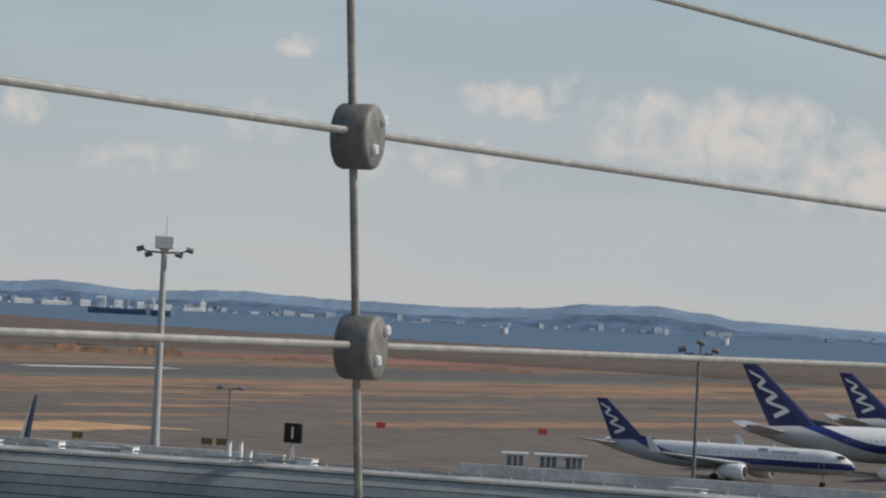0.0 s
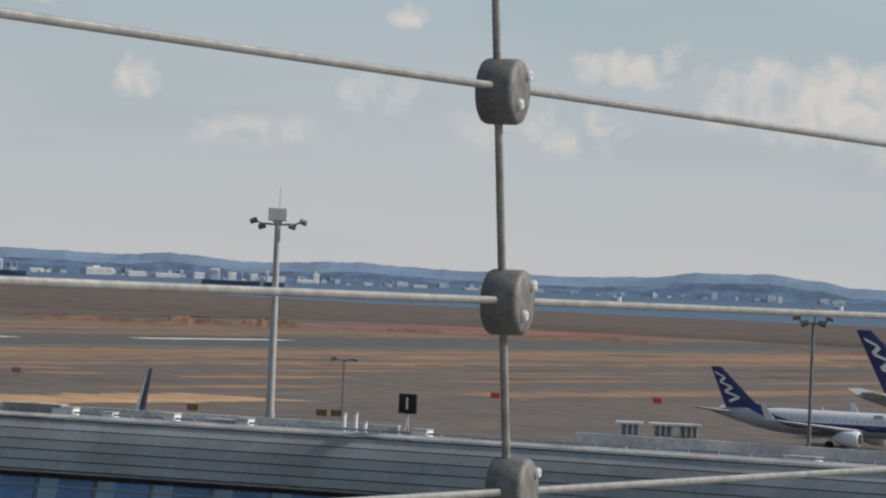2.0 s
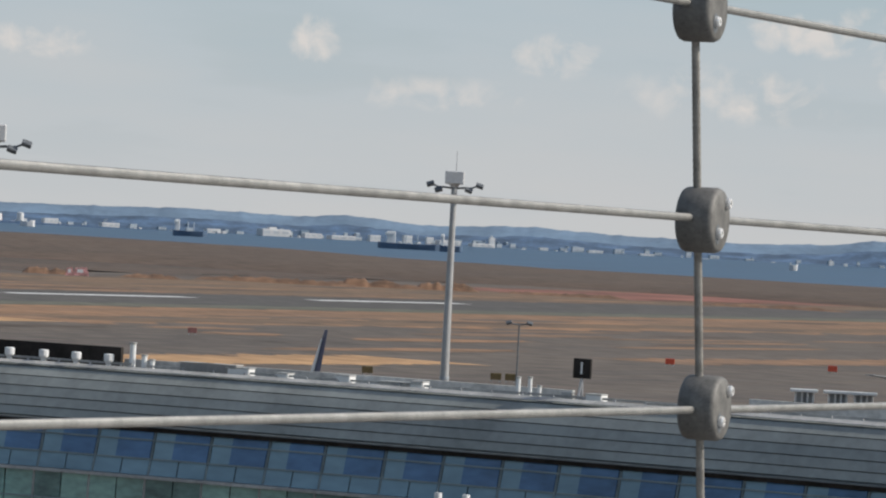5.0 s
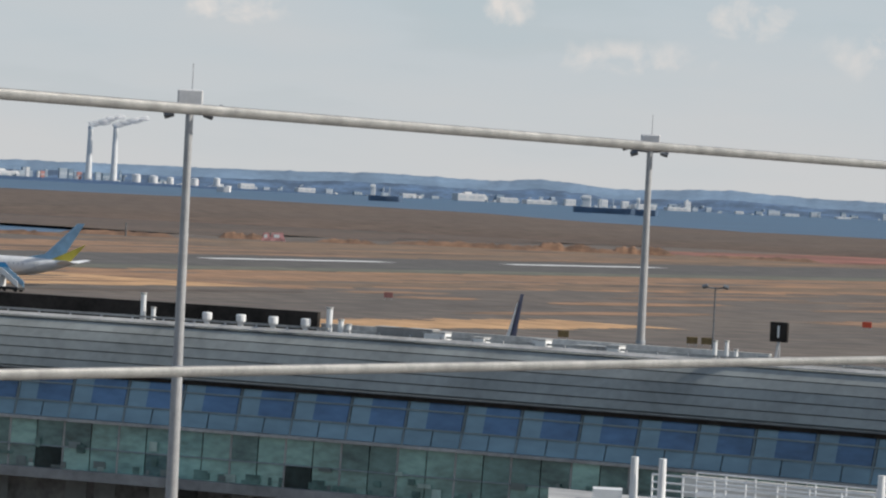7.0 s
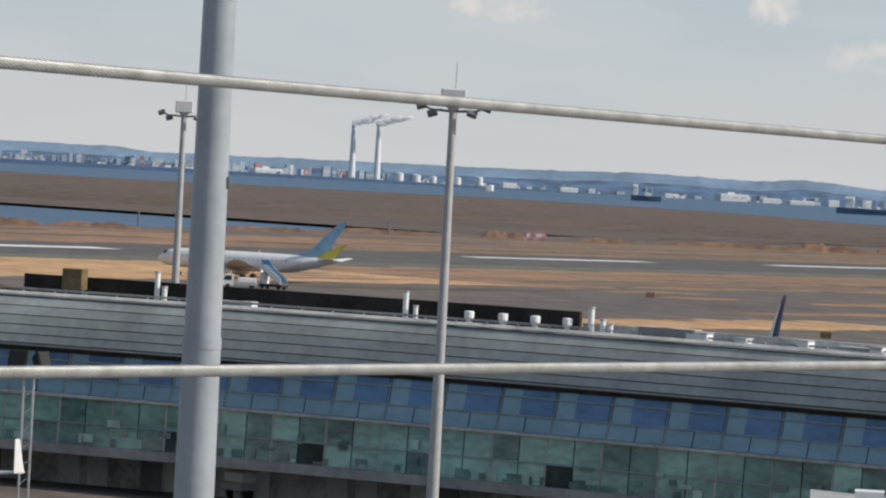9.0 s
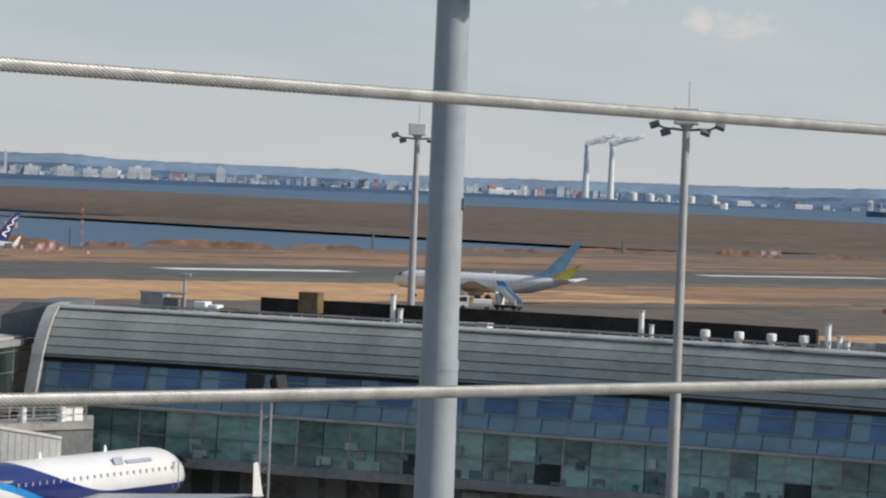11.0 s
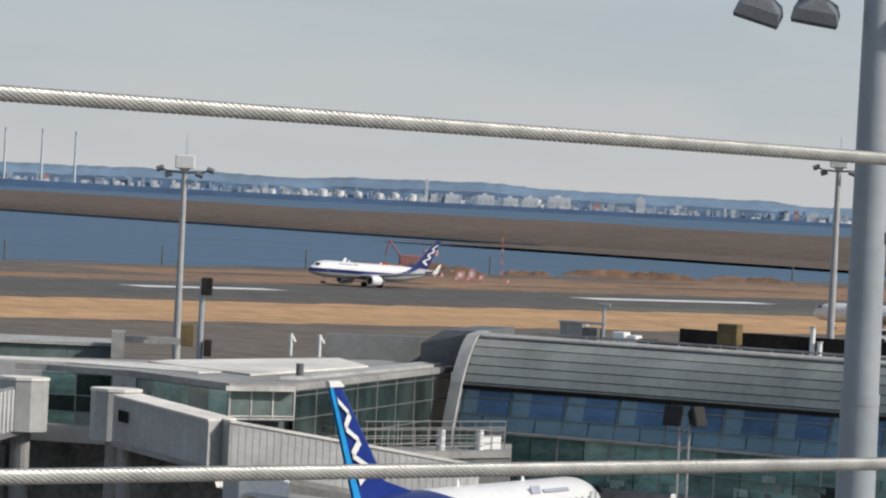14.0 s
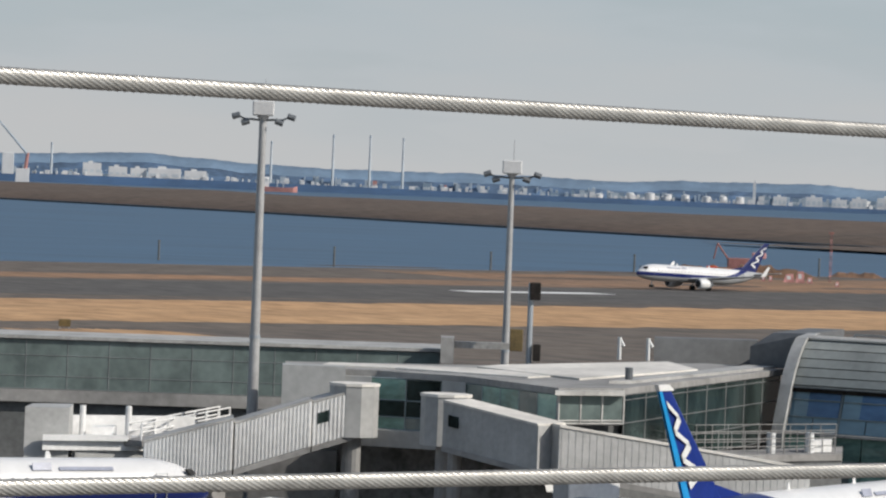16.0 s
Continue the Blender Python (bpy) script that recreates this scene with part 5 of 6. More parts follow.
def lounge():
    ob = tagged(new("gate_lounge"), "low gate lounge with a pale flat roof and dark glass", "airport building", kind="structure")
    plan = [(-2.12, 304), (-0.85, 303), (0.34, 299.5), (1.62, 288), (2.5, 291), (4.66, 332), (3.6, 337), (0.72, 318), (-2.1, 312)]
    inner = [(-2.08, 304.8), (-0.84, 303.8), (0.34, 300.4), (1.66, 289), (2.46, 291.8), (4.58, 332.4), (3.6, 336), (0.72, 317), (-2.06, 311)]
    slab("core", inner, 7.4, 11.1, M["dark_wall"], ob)
    slab("roof_slab", plan, 11.1, 11.55, M["concrete"], ob, "grey roof slab edge")
    slab("roof_sheet", [(0.5, 312), (1.9, 300), (3.5, 322), (3.1, 334), (0.8, 316.5)], 11.55, 11.7, M["pale_roof"], ob, "pale roof sheet")
    slab("roof_sheet", [(-1.6, 307), (-0.6, 306), (1.2, 300), (1.6, 304), (0.4, 311), (-1.5, 311)], 11.55, 11.66, M["pale_roof"], ob)
    slab("roof_sheet", [(2.3, 297), (2.6, 298), (4.55, 332), (4.2, 333)], 11.55, 11.75, M["roof_edge"], ob)
    # solid bay at the end
    slab("end_block", [(-2.14, 302.6), (-1.28, 302.4), (-1.28, 304.5), (-2.14, 304.8)], 8.3, 11.75, M["grey_panel"], ob, "plain grey end block")
    slab("pier_left", [(-1.28, 302.9), (-0.92, 302.6), (-0.92, 304), (-1.28, 304)], 6.9, 11.1, M["grey_panel"], ob)
    facade(ob, (-0.92, 302.9), (0.04, 301), [7.4, 8.3, 9.5, 11.05], 2, [M["glass_green"], M["glass_dark"], M["glass_teal"]], M["mullion"], 0.07, 4)
    slab("pier_right", [(0.04, 300.2), (0.36, 299.2), (0.36, 301), (0.04, 302)], 6.9, 11.1, M["grey_panel"], ob)
    slab("floor_edge", [(-1.28, 302.2), (0.36, 298.8), (0.36, 300.4), (-1.28, 303.8)], 6.2, 7.4, M["grey_panel"], ob)
    facade(ob, (0.36, 299.6), (1.62, 288.4), [8.3, 9.0, 11.05], 5, [M["glass_green"], M["glass_teal"]], M["mullion"], 0.06, 6)
    facade(ob, (1.62, 287.9), (2.5, 290.9), [9.1, 9.3, 11.1], 3, [M["glass_teal"]], M["roof_edge"], 0.1, 7)
    slab("bay_roof", [(1.58, 286.8), (2.52, 289.8), (2.52, 291.5), (1.58, 288.5)], 11.1, 11.4, M["roof_edge"], ob)
    facade(ob, (2.5, 291.4), (4.6, 331.9), [6.0, 7.5, 9.1, 10.7, 11.05], 8, [M["glass_dark"]], M["dark_wall"], 0.07, 8)
    slab("lower_wall", [(-2.1, 307), (0.4, 304), (2.4, 301), (4.6, 336), (-2.1, 314)], 0, 7.4, M["dark"], ob)
    # low block of the roof behind
    slab("plant_screen", [(2.9, 340), (4.3, 343), (4.3, 346), (2.9, 343)], 9, 13.3, M["gable"], ob, "low grey plant screen")
    bm = bmesh.new()
    f = [bearing(4.2, 333, 11.6), bearing(4.2, 333, 13.2), bearing(4.5, 333, 14.35), bearing(5.0, 331, 14.45), bearing(5.0, 331, 11.6)]
    prism(bm, f, (4, 14, 0))
    part("gable", bm, M["gable"], ob, "dark grey gable block")
    for a in (2.43, 2.82):
        bm = bmesh.new()
        tube(bm, bearing(a, 338, 11.5), bearing(a, 338, 13.3), 0.16, n=8)
        tube(bm, bearing(a, 338, 13.2), bearing(a + 0.06, 338, 12.6), 0.12, n=8)
        part("vent_pipe", bm, M["white"], ob)
    bm = bmesh.new()
    tube(bm, bearing(2.57, 300, 11.6), bearing(2.57, 300, 12.6), 0.28, n=10)
    part("roof_post", bm, M["mast_dark"], ob)


lounge()


def boarding_bridge(name, ends, widths, heights, ribs, label, mat, roof_mat, proud=0.1, window_at=0.12):
    """A telescopic boarding bridge along plan points (heading, distance, floor height), each section with its own size."""
    ob = tagged(new(name), label, "boarding bridge", "boarding bridges")
    for i, ((a0, d0, z0), (a1, d1, z1)) in enumerate(zip(ends, ends[1:])):
        p, q = bearing(a0, d0, z0), bearing(a1, d1, z1)
        w, h = widths[i], heights[i]
        side = Vector(((q - p).y, -(q - p).x, 0)).normalized() * w
        up = Vector((0, 0, h))
        bm = bmesh.new()
        loft(bm, [[c - side, c + side, c + side + up, c - side + up] for c in (p, q)])
        bmesh.ops.recalc_face_normals(bm, faces=bm.faces)
        sec = part("tunnel", bm, mat, ob)
        bm = bmesh.new()
        loft(bm, [[c - side * 1.06 + up, c + side * 1.06 + up, c + side * 1.06 + up * 1.05, c - side * 1.06 + up * 1.05] for c in (p, q)])
        bmesh.ops.recalc_face_normals(bm, faces=bm.faces)
        part("tunnel_roof", bm, roof_mat, sec, "pale tunnel roof")
        bm = bmesh.new()
        loft(bm, [[c - side * 1.05 - up * 0.09, c + side * 1.05 - up * 0.09, c + side * 1.05 + up * 0.03, c - side * 1.05 + up * 0.03] for c in (p, q)])
        bmesh.ops.recalc_face_normals(bm, faces=bm.faces)
        part("sill_beam", bm, M["concrete"], sec)
        n = ribs[i]
        for k in range(n):
            c = p.lerp(q, (k + 0.5) / n)
            for s in (1, -1):
                bm = bmesh.new()
                wv = (q - p).normalized() * min(0.09, (q - p).length / n * 0.25)
                o = side * s
                od = o.normalized() * proud
                prism(bm, [c + o - wv + up * 0.05, c + o + wv + up * 0.05, c + o + wv + up * 0.98, c + o - wv + up * 0.98], od)
                part("rib", bm, mat, sec)
        c = p.lerp(q, window_at)
        for s in (1, -1) if i == 0 else ():
            bm = bmesh.new()
            e = (q - p).normalized()
            o = side * s * 1.0
            prism(bm, [c + o - e * 0.4 + up * 0.5, c + o + e * 0.4 + up * 0.5, c + o + e * 0.4 + up * 0.75, c + o - e * 0.4 + up * 0.75], o.normalized() * 0.16)
            part("side_window", bm, M["glass_dark"], sec, "small dark window")
    a, d, z = ends[0]
    for (a, d, z) in (ends[0], ends[-1]):
        bm = bmesh.new()
        tube(bm, bearing(a, d, 0), bearing(a, d, z), 0.5, n=10)
        part("support_leg", bm, M["concrete"], ob)
    return ob


boarding_bridge("boarding_bridge", [(-1.2, 299, 7.1), (-1.75, 298.5, 6.2), (-2.78, 298, 4.4), (-3.98, 298, 2.6)], [1.4, 1.55, 1.7], [3.15, 3.3, 3.6], [10, 20, 24], "pale grey fluted telescopic boarding bridge", M["bridge"], M["roof_edge"], 0.14, 0.75)
boarding_bridge("boarding_bridge", [(0.25, 289, 7.2), (1.55, 284, 6.1), (4.95, 290.5, 3.5)], [1.5, 1.6], [3.1, 3.1], [16, 36], "long grey boarding bridge sloping down to an aircraft", M["bridge_grey"], M["pale_roof"], 0.025)


def rotunda(az, dist, z0, z1, label):
    ob = tagged(new("bridge_rotunda"), label, "boarding bridge", "bridge rotundas")
    ob.location = bearing(az, dist, 0)
    bm = bmesh.new()
    tube(bm, (0, 0, z0), (0, 0, z1), 1.75, n=10)
    part("drum", bm, M["grey_panel"], ob)
    bm = bmesh.new()
    tube(bm, (0, 0, z1), (0, 0, z1 + 0.2), 1.82, n=10)
    part("cap", bm, M["pale_roof"], ob, "pale flat cap")
    bm = bmesh.new()
    tube(bm, (0, 0, 0), (0, 0, z0), 0.6, n=12)
    part("column", bm, M["concrete"], ob)


slab("service_block", [(-2.55, 304.5), (-1.36, 303.5), (-1.36, 306), (-2.55, 306.5)], 0, 5.6, M["concrete"], None, "plain grey service block under the boarding bridge", "wall", "structure")
rotunda(-1.15, 299, 7.0, 10.6, "grey drum at the root of a boarding bridge")
rotunda(0.1, 293, 7.0, 10.4, "grey drum at the root of a boarding bridge")


def terrace():
    ob = tagged(new("service_terrace"), "service deck with pale steel railings beside the lounge", "terrace", kind="structure")
    slab("deck", [(2.5, 298), (5.5, 313), (5.5, 322), (2.5, 302)], 5.8, 6.3, M["concrete"], ob)
    slab("deck_wall", [(2.5, 298.2), (5.5, 313.2), (5.5, 314), (2.5, 299)], 0, 5.8, M["dark_wall"], ob)
    rail(ob, (2.9, 300.5), (5.4, 313.5), 14, 1.7, 6.3, 0.035)
    rail(ob, (3.3, 308), (5.4, 318), 10, 1.9, 6.3, 0.035)
    for a, d in ((4.53, 310), (5.05, 312.5)):
        bm = bmesh.new()
        tube(bm, bearing(a, d, 5.0), bearing(a, d, 7.8), 0.36, 0.33, 14)
        part("vent_cylinder", bm, M["white"], ob, "white upright vent cylinder")
    slab("cabinet", [(5.0, 312.8), (5.35, 314.5), (5.35, 316), (5.0, 314)], 6.3, 7.2, M["white"], ob)


terrace()


def right_deck():
    ob = tagged(new("service_terrace"), "pale rooftop deck with railings and two upright vents", "terrace", kind="structure")
    slab("deck", [(18.5, 255), (32, 228), (32, 218), (18.5, 245)], 7.0, 7.4, M["roof_edge"], ob)
    slab("deck_wall", [(18.6, 246), (32, 219), (32, 227), (18.6, 254)], 0, 7.0, M["concrete"], ob)
    rail(ob, (19.9, 246), (32, 222), 26, 1.75, 7.4, 0.06, 3, "bridge")
    rail(ob, (20.5, 250), (32, 226), 26, 1.7, 7.4, 0.06, 2, "bridge")
    for a, d in ((19.65, 243), (20.03, 242.5), (23.0, 238)):
        bm = bmesh.new()
        tube(bm, bearing(a, d, 7.4), bearing(a, d, 10.3), 0.25, 0.22, 14)
        tube(bm, bearing(a, d, 7.4), bearing(a, d, 7.9), 0.36, 0.3, 14)
        part("vent_cylinder", bm, M["white"], ob, "white upright vent cylinder")
    slab("cabinet", [(19.1, 246), (19.5, 246), (19.5, 248), (19.1, 248)], 7.4, 8.1, M["white"], ob)
    slab("back_parapet", [(20.3, 253.2), (32, 230), (32, 230.5), (20.3, 253.7)], 7.4, 8.7, M["pale_roof"], ob, "pale parapet behind the railings")
    rail(ob, (20.5, 248), (32, 224), 26, 1.0, 7.4, 0.07, 1, "bridge")


right_deck()


def apron_flood(az, dist, z, label):
    ob = tagged(new("apron_floodlight"), label, "floodlight")
    ob.location = bearing(az, dist, 0)
    ob.rotation_euler = (0, 0, -radians(az))
    bm = bmesh.new()
    for x in (-0.35, 0.35):
        tube(bm, (x, 0, 0), (x, 0, z), 0.09, n=6)
    for k in range(8):
        tube(bm, (-0.35, 0, z * k / 8), (0.35, 0, z * (k + 0.5) / 8), 0.04, n=5)
    part("pole_frame", bm, M["steel"], ob)
    for x, t in ((-0.75, -24), (0.8, 58)):
        bm = bmesh.new()
        m = Matrix.Translation((x, -0.3, z + 0.1)) @ pose(0, 0, 0, -15, 0, t)
        loft(bm, [[(sx * w, y, sz * w) for sx, sz in ((-1, -1), (1, -1), (1, 1), (-1, 1))] for y, w in ((-0.35, 0.72), (-0.2, 0.74), (0.4, 0.42))])
        bmesh.ops.transform(bm, matrix=m, verts=bm.verts)
        bmesh.ops.recalc_face_normals(bm, faces=bm.faces)
        h = part("lamp_head", bm, M["tyre"], ob, "dark square floodlight head")
        bm = bmesh.new()
        box(bm, -0.64, -0.39, -0.64, 0.64, -0.36, 0.64, 0, m)
        part("lens", bm, M["tyre"], h)


apron_flood(7.83, 302, 10.0, "pair of square floodlights on a lattice pole")

# ---- things on the pier roof ----
def pier_at(az, back=0.0):
    """The station on the ridge seen at a heading, set back behind it."""
    lo, hi = 20.0, 160.0
    for _ in range(40):
        mid = (lo + hi) / 2
        p, t = pier_point(mid), Vector((1, -0.56 - 0.0074 * (mid - 28.4), 0)).normalized()
        p = p - Vector((t.y, -t.x, 0)) * back
        if math.degrees(math.atan2(p.x, p.y)) < az:
            lo = mid
        else:
            hi = mid
    return p, math.atan2(t.y, t.x)


def on_roof(name, az, back, z, label, category, group=""):
    p, turn = pier_at(az, back)
    ob = tagged(new(name), label, category, group)
    ob.location = (p.x, p.y, z)
    ob.rotation_euler = (0, 0, turn)
    return ob


def roof_vents():
    for az in (13.75, 14.21, 14.65, 15.09):
        ob = on_roof("roof_vent", az, 1.0, 14.15, "small white mushroom vent on the roof ridge", "vent", "roof vents")
        bm = bmesh.new()
        loft(bm, [[(math.cos(k * math.tau / 12) * r, math.sin(k * math.tau / 12) * r, z) for k in range(12)] for r, z in ((0.2, 0), (0.2, 0.35), (0.36, 0.6), (0.36, 1.0), (0.3, 1.06))])
        part("hood", bm, M["white"], ob)
        bm = bmesh.new()
        tube(bm, (0, 0, 0), (0, 0, 0.1), 0.34, n=12)
        part("collar", bm, M["roof_edge"], ob)
    for az, h, r in ((12.88, 2.2, 0.2), (13.02, 1.2, 0.17), (15.41, 2.0, 0.22), (15.57, 1.2, 0.2), (15.68, 0.9, 0.18), (9.5, 2.4, 0.2), (9.6, 1.3, 0.2), (20.66, 1.5, 0.16), (20.82, 1.55, 0.14), (20.95, 1.0, 0.14)):
        ob = on_roof("exhaust_pipe", az, 1.6, 14.0, "upright pale exhaust pipe on the roof", "pipe", "roof pipes")
        bm = bmesh.new()
        tube(bm, (0, 0, 0), (0, 0, h), r, n=12)
        part("pipe", bm, M["white"], ob)
        bm = bmesh.new()
        tube(bm, (0, 0, h), (0, 0, h + 0.12), r * 1.25, n=12)
        part("cap", bm, M["roof_edge"], ob)
    for az, w, h, mat in ((16.88, 0.9, 0.75, "white"), (18.32, 0.5, 0.75, "white"), (19.1, 1.6, 0.55, "roof_edge"), (19.32, 0.5, 0.7, "white"), (17.48, 0.5, 0.6, "white"), (21.73, 0.6, 0.7, "white"), (10.55, 1.6, 0.55, "roof_edge"), (10.75, 0.5, 0.6, "white"), (23.3, 3.4, 0.35, "white"), (22.7, 1.4, 0.4, "roof_edge"), (16.3, 1.2, 0.9, "concrete"), (16.62, 1.4, 0.9, "concrete"), (26.9, 1.2, 0.5, "white")):
        ob = on_roof("roof_unit", az, 1.5, 14.05, "small pale boxed roof unit beside the ridge", "roof unit", "roof units")
        bm = bmesh.new()
        box(bm, -w, -0.5, 0, w, 0.5, h, 0.04)
        part("casing", bm, M[mat], ob)
        bm = bmesh.new()
        box(bm, -w * 1.06, -0.55, h, w * 1.06, 0.55, h + 0.08, 0.02)
        part("lid", bm, M["roof_edge"], ob)
    # gantry with plant
    ob = on_roof("roof_plant", 6.9, 2.5, 13.9, "dark rooftop plant with rails, tank and frame", "roof plant")
    for x0, x1, h, mat in ((-5.0, -3.0, 1.7, "concrete"), (-3.0, -1.7, 1.4, "dark_wall"), (-0.4, 0.6, 1.2, "white"), (0.8, 1.6, 1.0, "white"), (1.8, 3.6, 0.8, "rust"), (3.7, 6.0, 0.7, "black")):
        bm = bmesh.new()
        box(bm, x0, -0.6, 0, x1, 0.6, h, 0.06)
        part("unit", bm, M[mat], ob)
    bm = bmesh.new()
    tube(bm, (-1.5, 0, 0), (-1.5, 0, 3.2), 0.13, n=8)
    tube(bm, (-2.0, 0, 3.2), (-1.0, 0, 3.2), 0.12, n=8)
    tube(bm, (-5.0, -0.7, 1.75), (-1.0, -0.7, 1.75), 0.1, n=8)
    part("frame", bm, M["steel"], ob)
    # ochre sign box
    for az in (8.38,):
        ob = on_roof("sign_box", az, 1.8, 14.0, "ochre boxed apron sign with two dark bars", "sign")
        bm = bmesh.new()
        box(bm, -0.85, -0.5, 0.7, 0.85, 0.5, 2.3, 0.05)
        part("case", bm, M["ochre"], ob)
        for x in (-0.4, 0.3):
            bm = bmesh.new()
            box(bm, x, -0.53, 1.0, x + 0.22, -0.5, 2.0)
            part("bar", bm, M["rust"], ob)
        for x in (-0.7, 0.7):
            bm = bmesh.new()
            tube(bm, (x, 0, 0), (x, 0, 0.7), 0.07, n=6)
            part("leg", bm, M["steel"], ob)
    # black numbered board: its figure is a plain bar
    ob = on_roof("stand_board", 21.52, 1.5, 14.05, "black square stand board with one white upright bar", "sign")
    bm = bmesh.new()
    box(bm, -0.66, -0.12, 1.75, 0.66, 0.12, 3.1, 0.03)
    part("board", bm, M["black"], ob)
    bm = bmesh.new()
    box(bm, -0.07, -0.16, 2.05, 0.07, -0.12, 2.85)
    part("white_bar", bm, M["white"], ob)
    for x, y in ((0.0, 0.2), (-0.5, 0.8), (-0.15, -0.3)):
        bm = bmesh.new()
        tube(bm, (x, y, 0), (0, 0, 1.8), 0.09, n=6)
        part("leg", bm, M["steel"], ob)
    bm = bmesh.new()
    box(bm, -1.4, -0.3, 0, -0.6, 0.3, 0.8, 0.05)
    part("control_box", bm, M["grey_panel"], ob)


roof_vents()


def back_screens():
    def run(name, az0, az1, back, z0, z1, mat, label, thick=0.4):
        bm = bmesh.new()
        rings = []
        n = 10
        for k in range(n + 1):
            p, turn = pier_at(az0 + (az1 - az0) * k / n, back)
            o = Vector((-math.sin(turn), math.cos(turn), 0)) * thick
            rings.append([Vector((p.x, p.y, z0)), Vector((p.x, p.y, z0)) + o, Vector((p.x, p.y, z1)) + o, Vector((p.x, p.y, z1))])
        loft(bm, rings)
        bmesh.ops.recalc_face_normals(bm, faces=bm.faces)
        return tagged(part(name, bm, mat), label, "roof screen", kind="structure")
    run("roof_screen", 7.7, 15.25, 4.5, 13.0, 15.6, M["black"], "long black roof screen behind the ridge")
    run("roof_parapet", 15.3, 21.4, 6.0, 13.0, 14.75, M["parapet"], "grey concrete parapet behind the ridge")
    run("roof_parapet", 23.8, 33.0, 6.0, 13.0, 15.05, M["parapet"], "grey concrete parapet behind the ridge")
    run("ridge_pipe", 5.6, 15.4, 0.9, 14.5, 14.66, M["roof_edge"], "pale pipe along the roof ridge", 0.15)
    run("ridge_pipe", 15.6, 33.0, 1.2, 14.45, 14.6, M["roof_edge"], "pale pipe along the roof ridge", 0.15)
    for k in range(60):
        az = 5.6 + k * 0.42
        ob = on_roof("pipe_bracket", az, 0.95, 14.1, "small steel bracket under the ridge pipe", "bracket", "pipe brackets")
        bm = bmesh.new()
        box(bm, -0.07, -0.07, 0, 0.07, 0.07, 0.45, 0.01)
        part("foot", bm, M["steel"], ob)


back_screens()


# ---- apron, lower level of the pier, vehicles ----
def truck(place, heading, label):
    ob = tagged(new("service_truck"), label, "truck", "apron vehicles")
    ob.location = place
    ob.rotation_euler = (0, 0, radians(90 - heading))
    bm = bmesh.new()
    prism(bm, [(0.2, -1.05, 0.6), (2.4, -1.05, 0.6), (2.45, -1.05, 1.5), (2.1, -1.05, 2.6), (0.2, -1.05, 2.65)], (0, 2.1, 0))
    cab = part("cab", bm, M["white"], ob, "white cab")
    for y in (-1.07, 1.05):
        bm = bmesh.new()
        prism(bm, [(0.6, y, 1.55), (2.1, y, 1.55), (1.85, y, 2.4), (0.6, y, 2.4)], (0, 0.02, 0))
        part("side_window", bm, M["tyre"], cab)
    bm = bmesh.new()
    prism(bm, [(2.47, -0.9, 1.55), (2.47, 0.9, 1.55), (2.17, 0.9, 2.45), (2.17, -0.9, 2.45)], (0.03, 0, 0.01))
    part("windscreen", bm, M["tyre"], cab)
    bm = bmesh.new()
    box(bm, -4.2, -1.1, 0.7, 0.1, 1.1, 1.3, 0.05)
    part("bed", bm, M["plane_grey"], ob)
    bm = bmesh.new()
    box(bm, -4.0, -1.0, 1.3, -0.6, 1.0, 2.1, 0.08)
    part("load", bm, M["white"], ob)
    for x in (-3.2, 1.3):
        for y in (-0.95, 0.95):
            bm = bmesh.new()
            tube(bm, (x, y - 0.14, 0.45), (x, y + 0.14, 0.45), 0.45, n=16)
            part("wheel", bm, M["tyre"], ob)


truck(bearing(11.2, 316), 60, "white van under the pier")
truck(bearing(-2.35, 296), 110, "white service truck on the apron")


def catering_truck(place, heading):
    """A high-lift truck, its box raised on crossed legs."""
    ob = tagged(new("catering_truck"), "white high-lift catering truck with its box raised", "truck", "apron vehicles")
    ob.location = place
    ob.rotation_euler = (0, 0, radians(90 - heading))
    bm = bmesh.new()
    box(bm, -4.6, -1.15, 0.6, 2.0, 1.15, 1.1, 0.06)
    part("chassis", bm, M["plane_grey"], ob)
    bm = bmesh.new()
    prism(bm, [(0.6, -1.1, 1.1), (2.3, -1.1, 1.1), (2.35, -1.1, 1.7), (2.0, -1.1, 2.5), (0.6, -1.1, 2.5)], (0, 2.2, 0))
    cab = part("cab", bm, M["white"], ob)
    bm = bmesh.new()
    prism(bm, [(2.34, -0.95, 1.75), (2.34, 0.95, 1.75), (2.06, 0.95, 2.4), (2.06, -0.95, 2.4)], (0.03, 0, 0.01))
    part("windscreen", bm, M["tyre"], cab)
    bm = bmesh.new()
    box(bm, -3.5, -1.2, 3.9, 0.2, 1.2, 6.35, 0.06)
    body = part("box_body", bm, M["bridge"], ob, "plain pale box body")
    bm = bmesh.new()
    box(bm, -3.55, -1.1, 4.0, -3.5, 1.1, 6.2, 0.0)
    part("rear_shutter", bm, M["plane_grey"], body)
    bm = bmesh.new()
    box(bm, 0.2, -1.2, 3.9, 1.9, 1.2, 4.0, 0.02)
    part("front_platform", bm, M["steel"], body)
    for y in (-0.9, 0.9):
        for x0, x1 in ((-3.3, -0.1), (-0.1, -3.3)):
            bm = bmesh.new()
            tube(bm, (x0, y, 1.1), (x1, y, 3.9), 0.09, n=6)
            part("lift_leg", bm, M["steel"], ob)
    for x in (-3.4, 1.2):
        for y in (-1.0, 1.0):
            bm = bmesh.new()
            tube(bm, (x, y - 0.15, 0.48), (x, y + 0.15, 0.48), 0.48, n=16)
            part("wheel", bm, M["tyre"], ob)


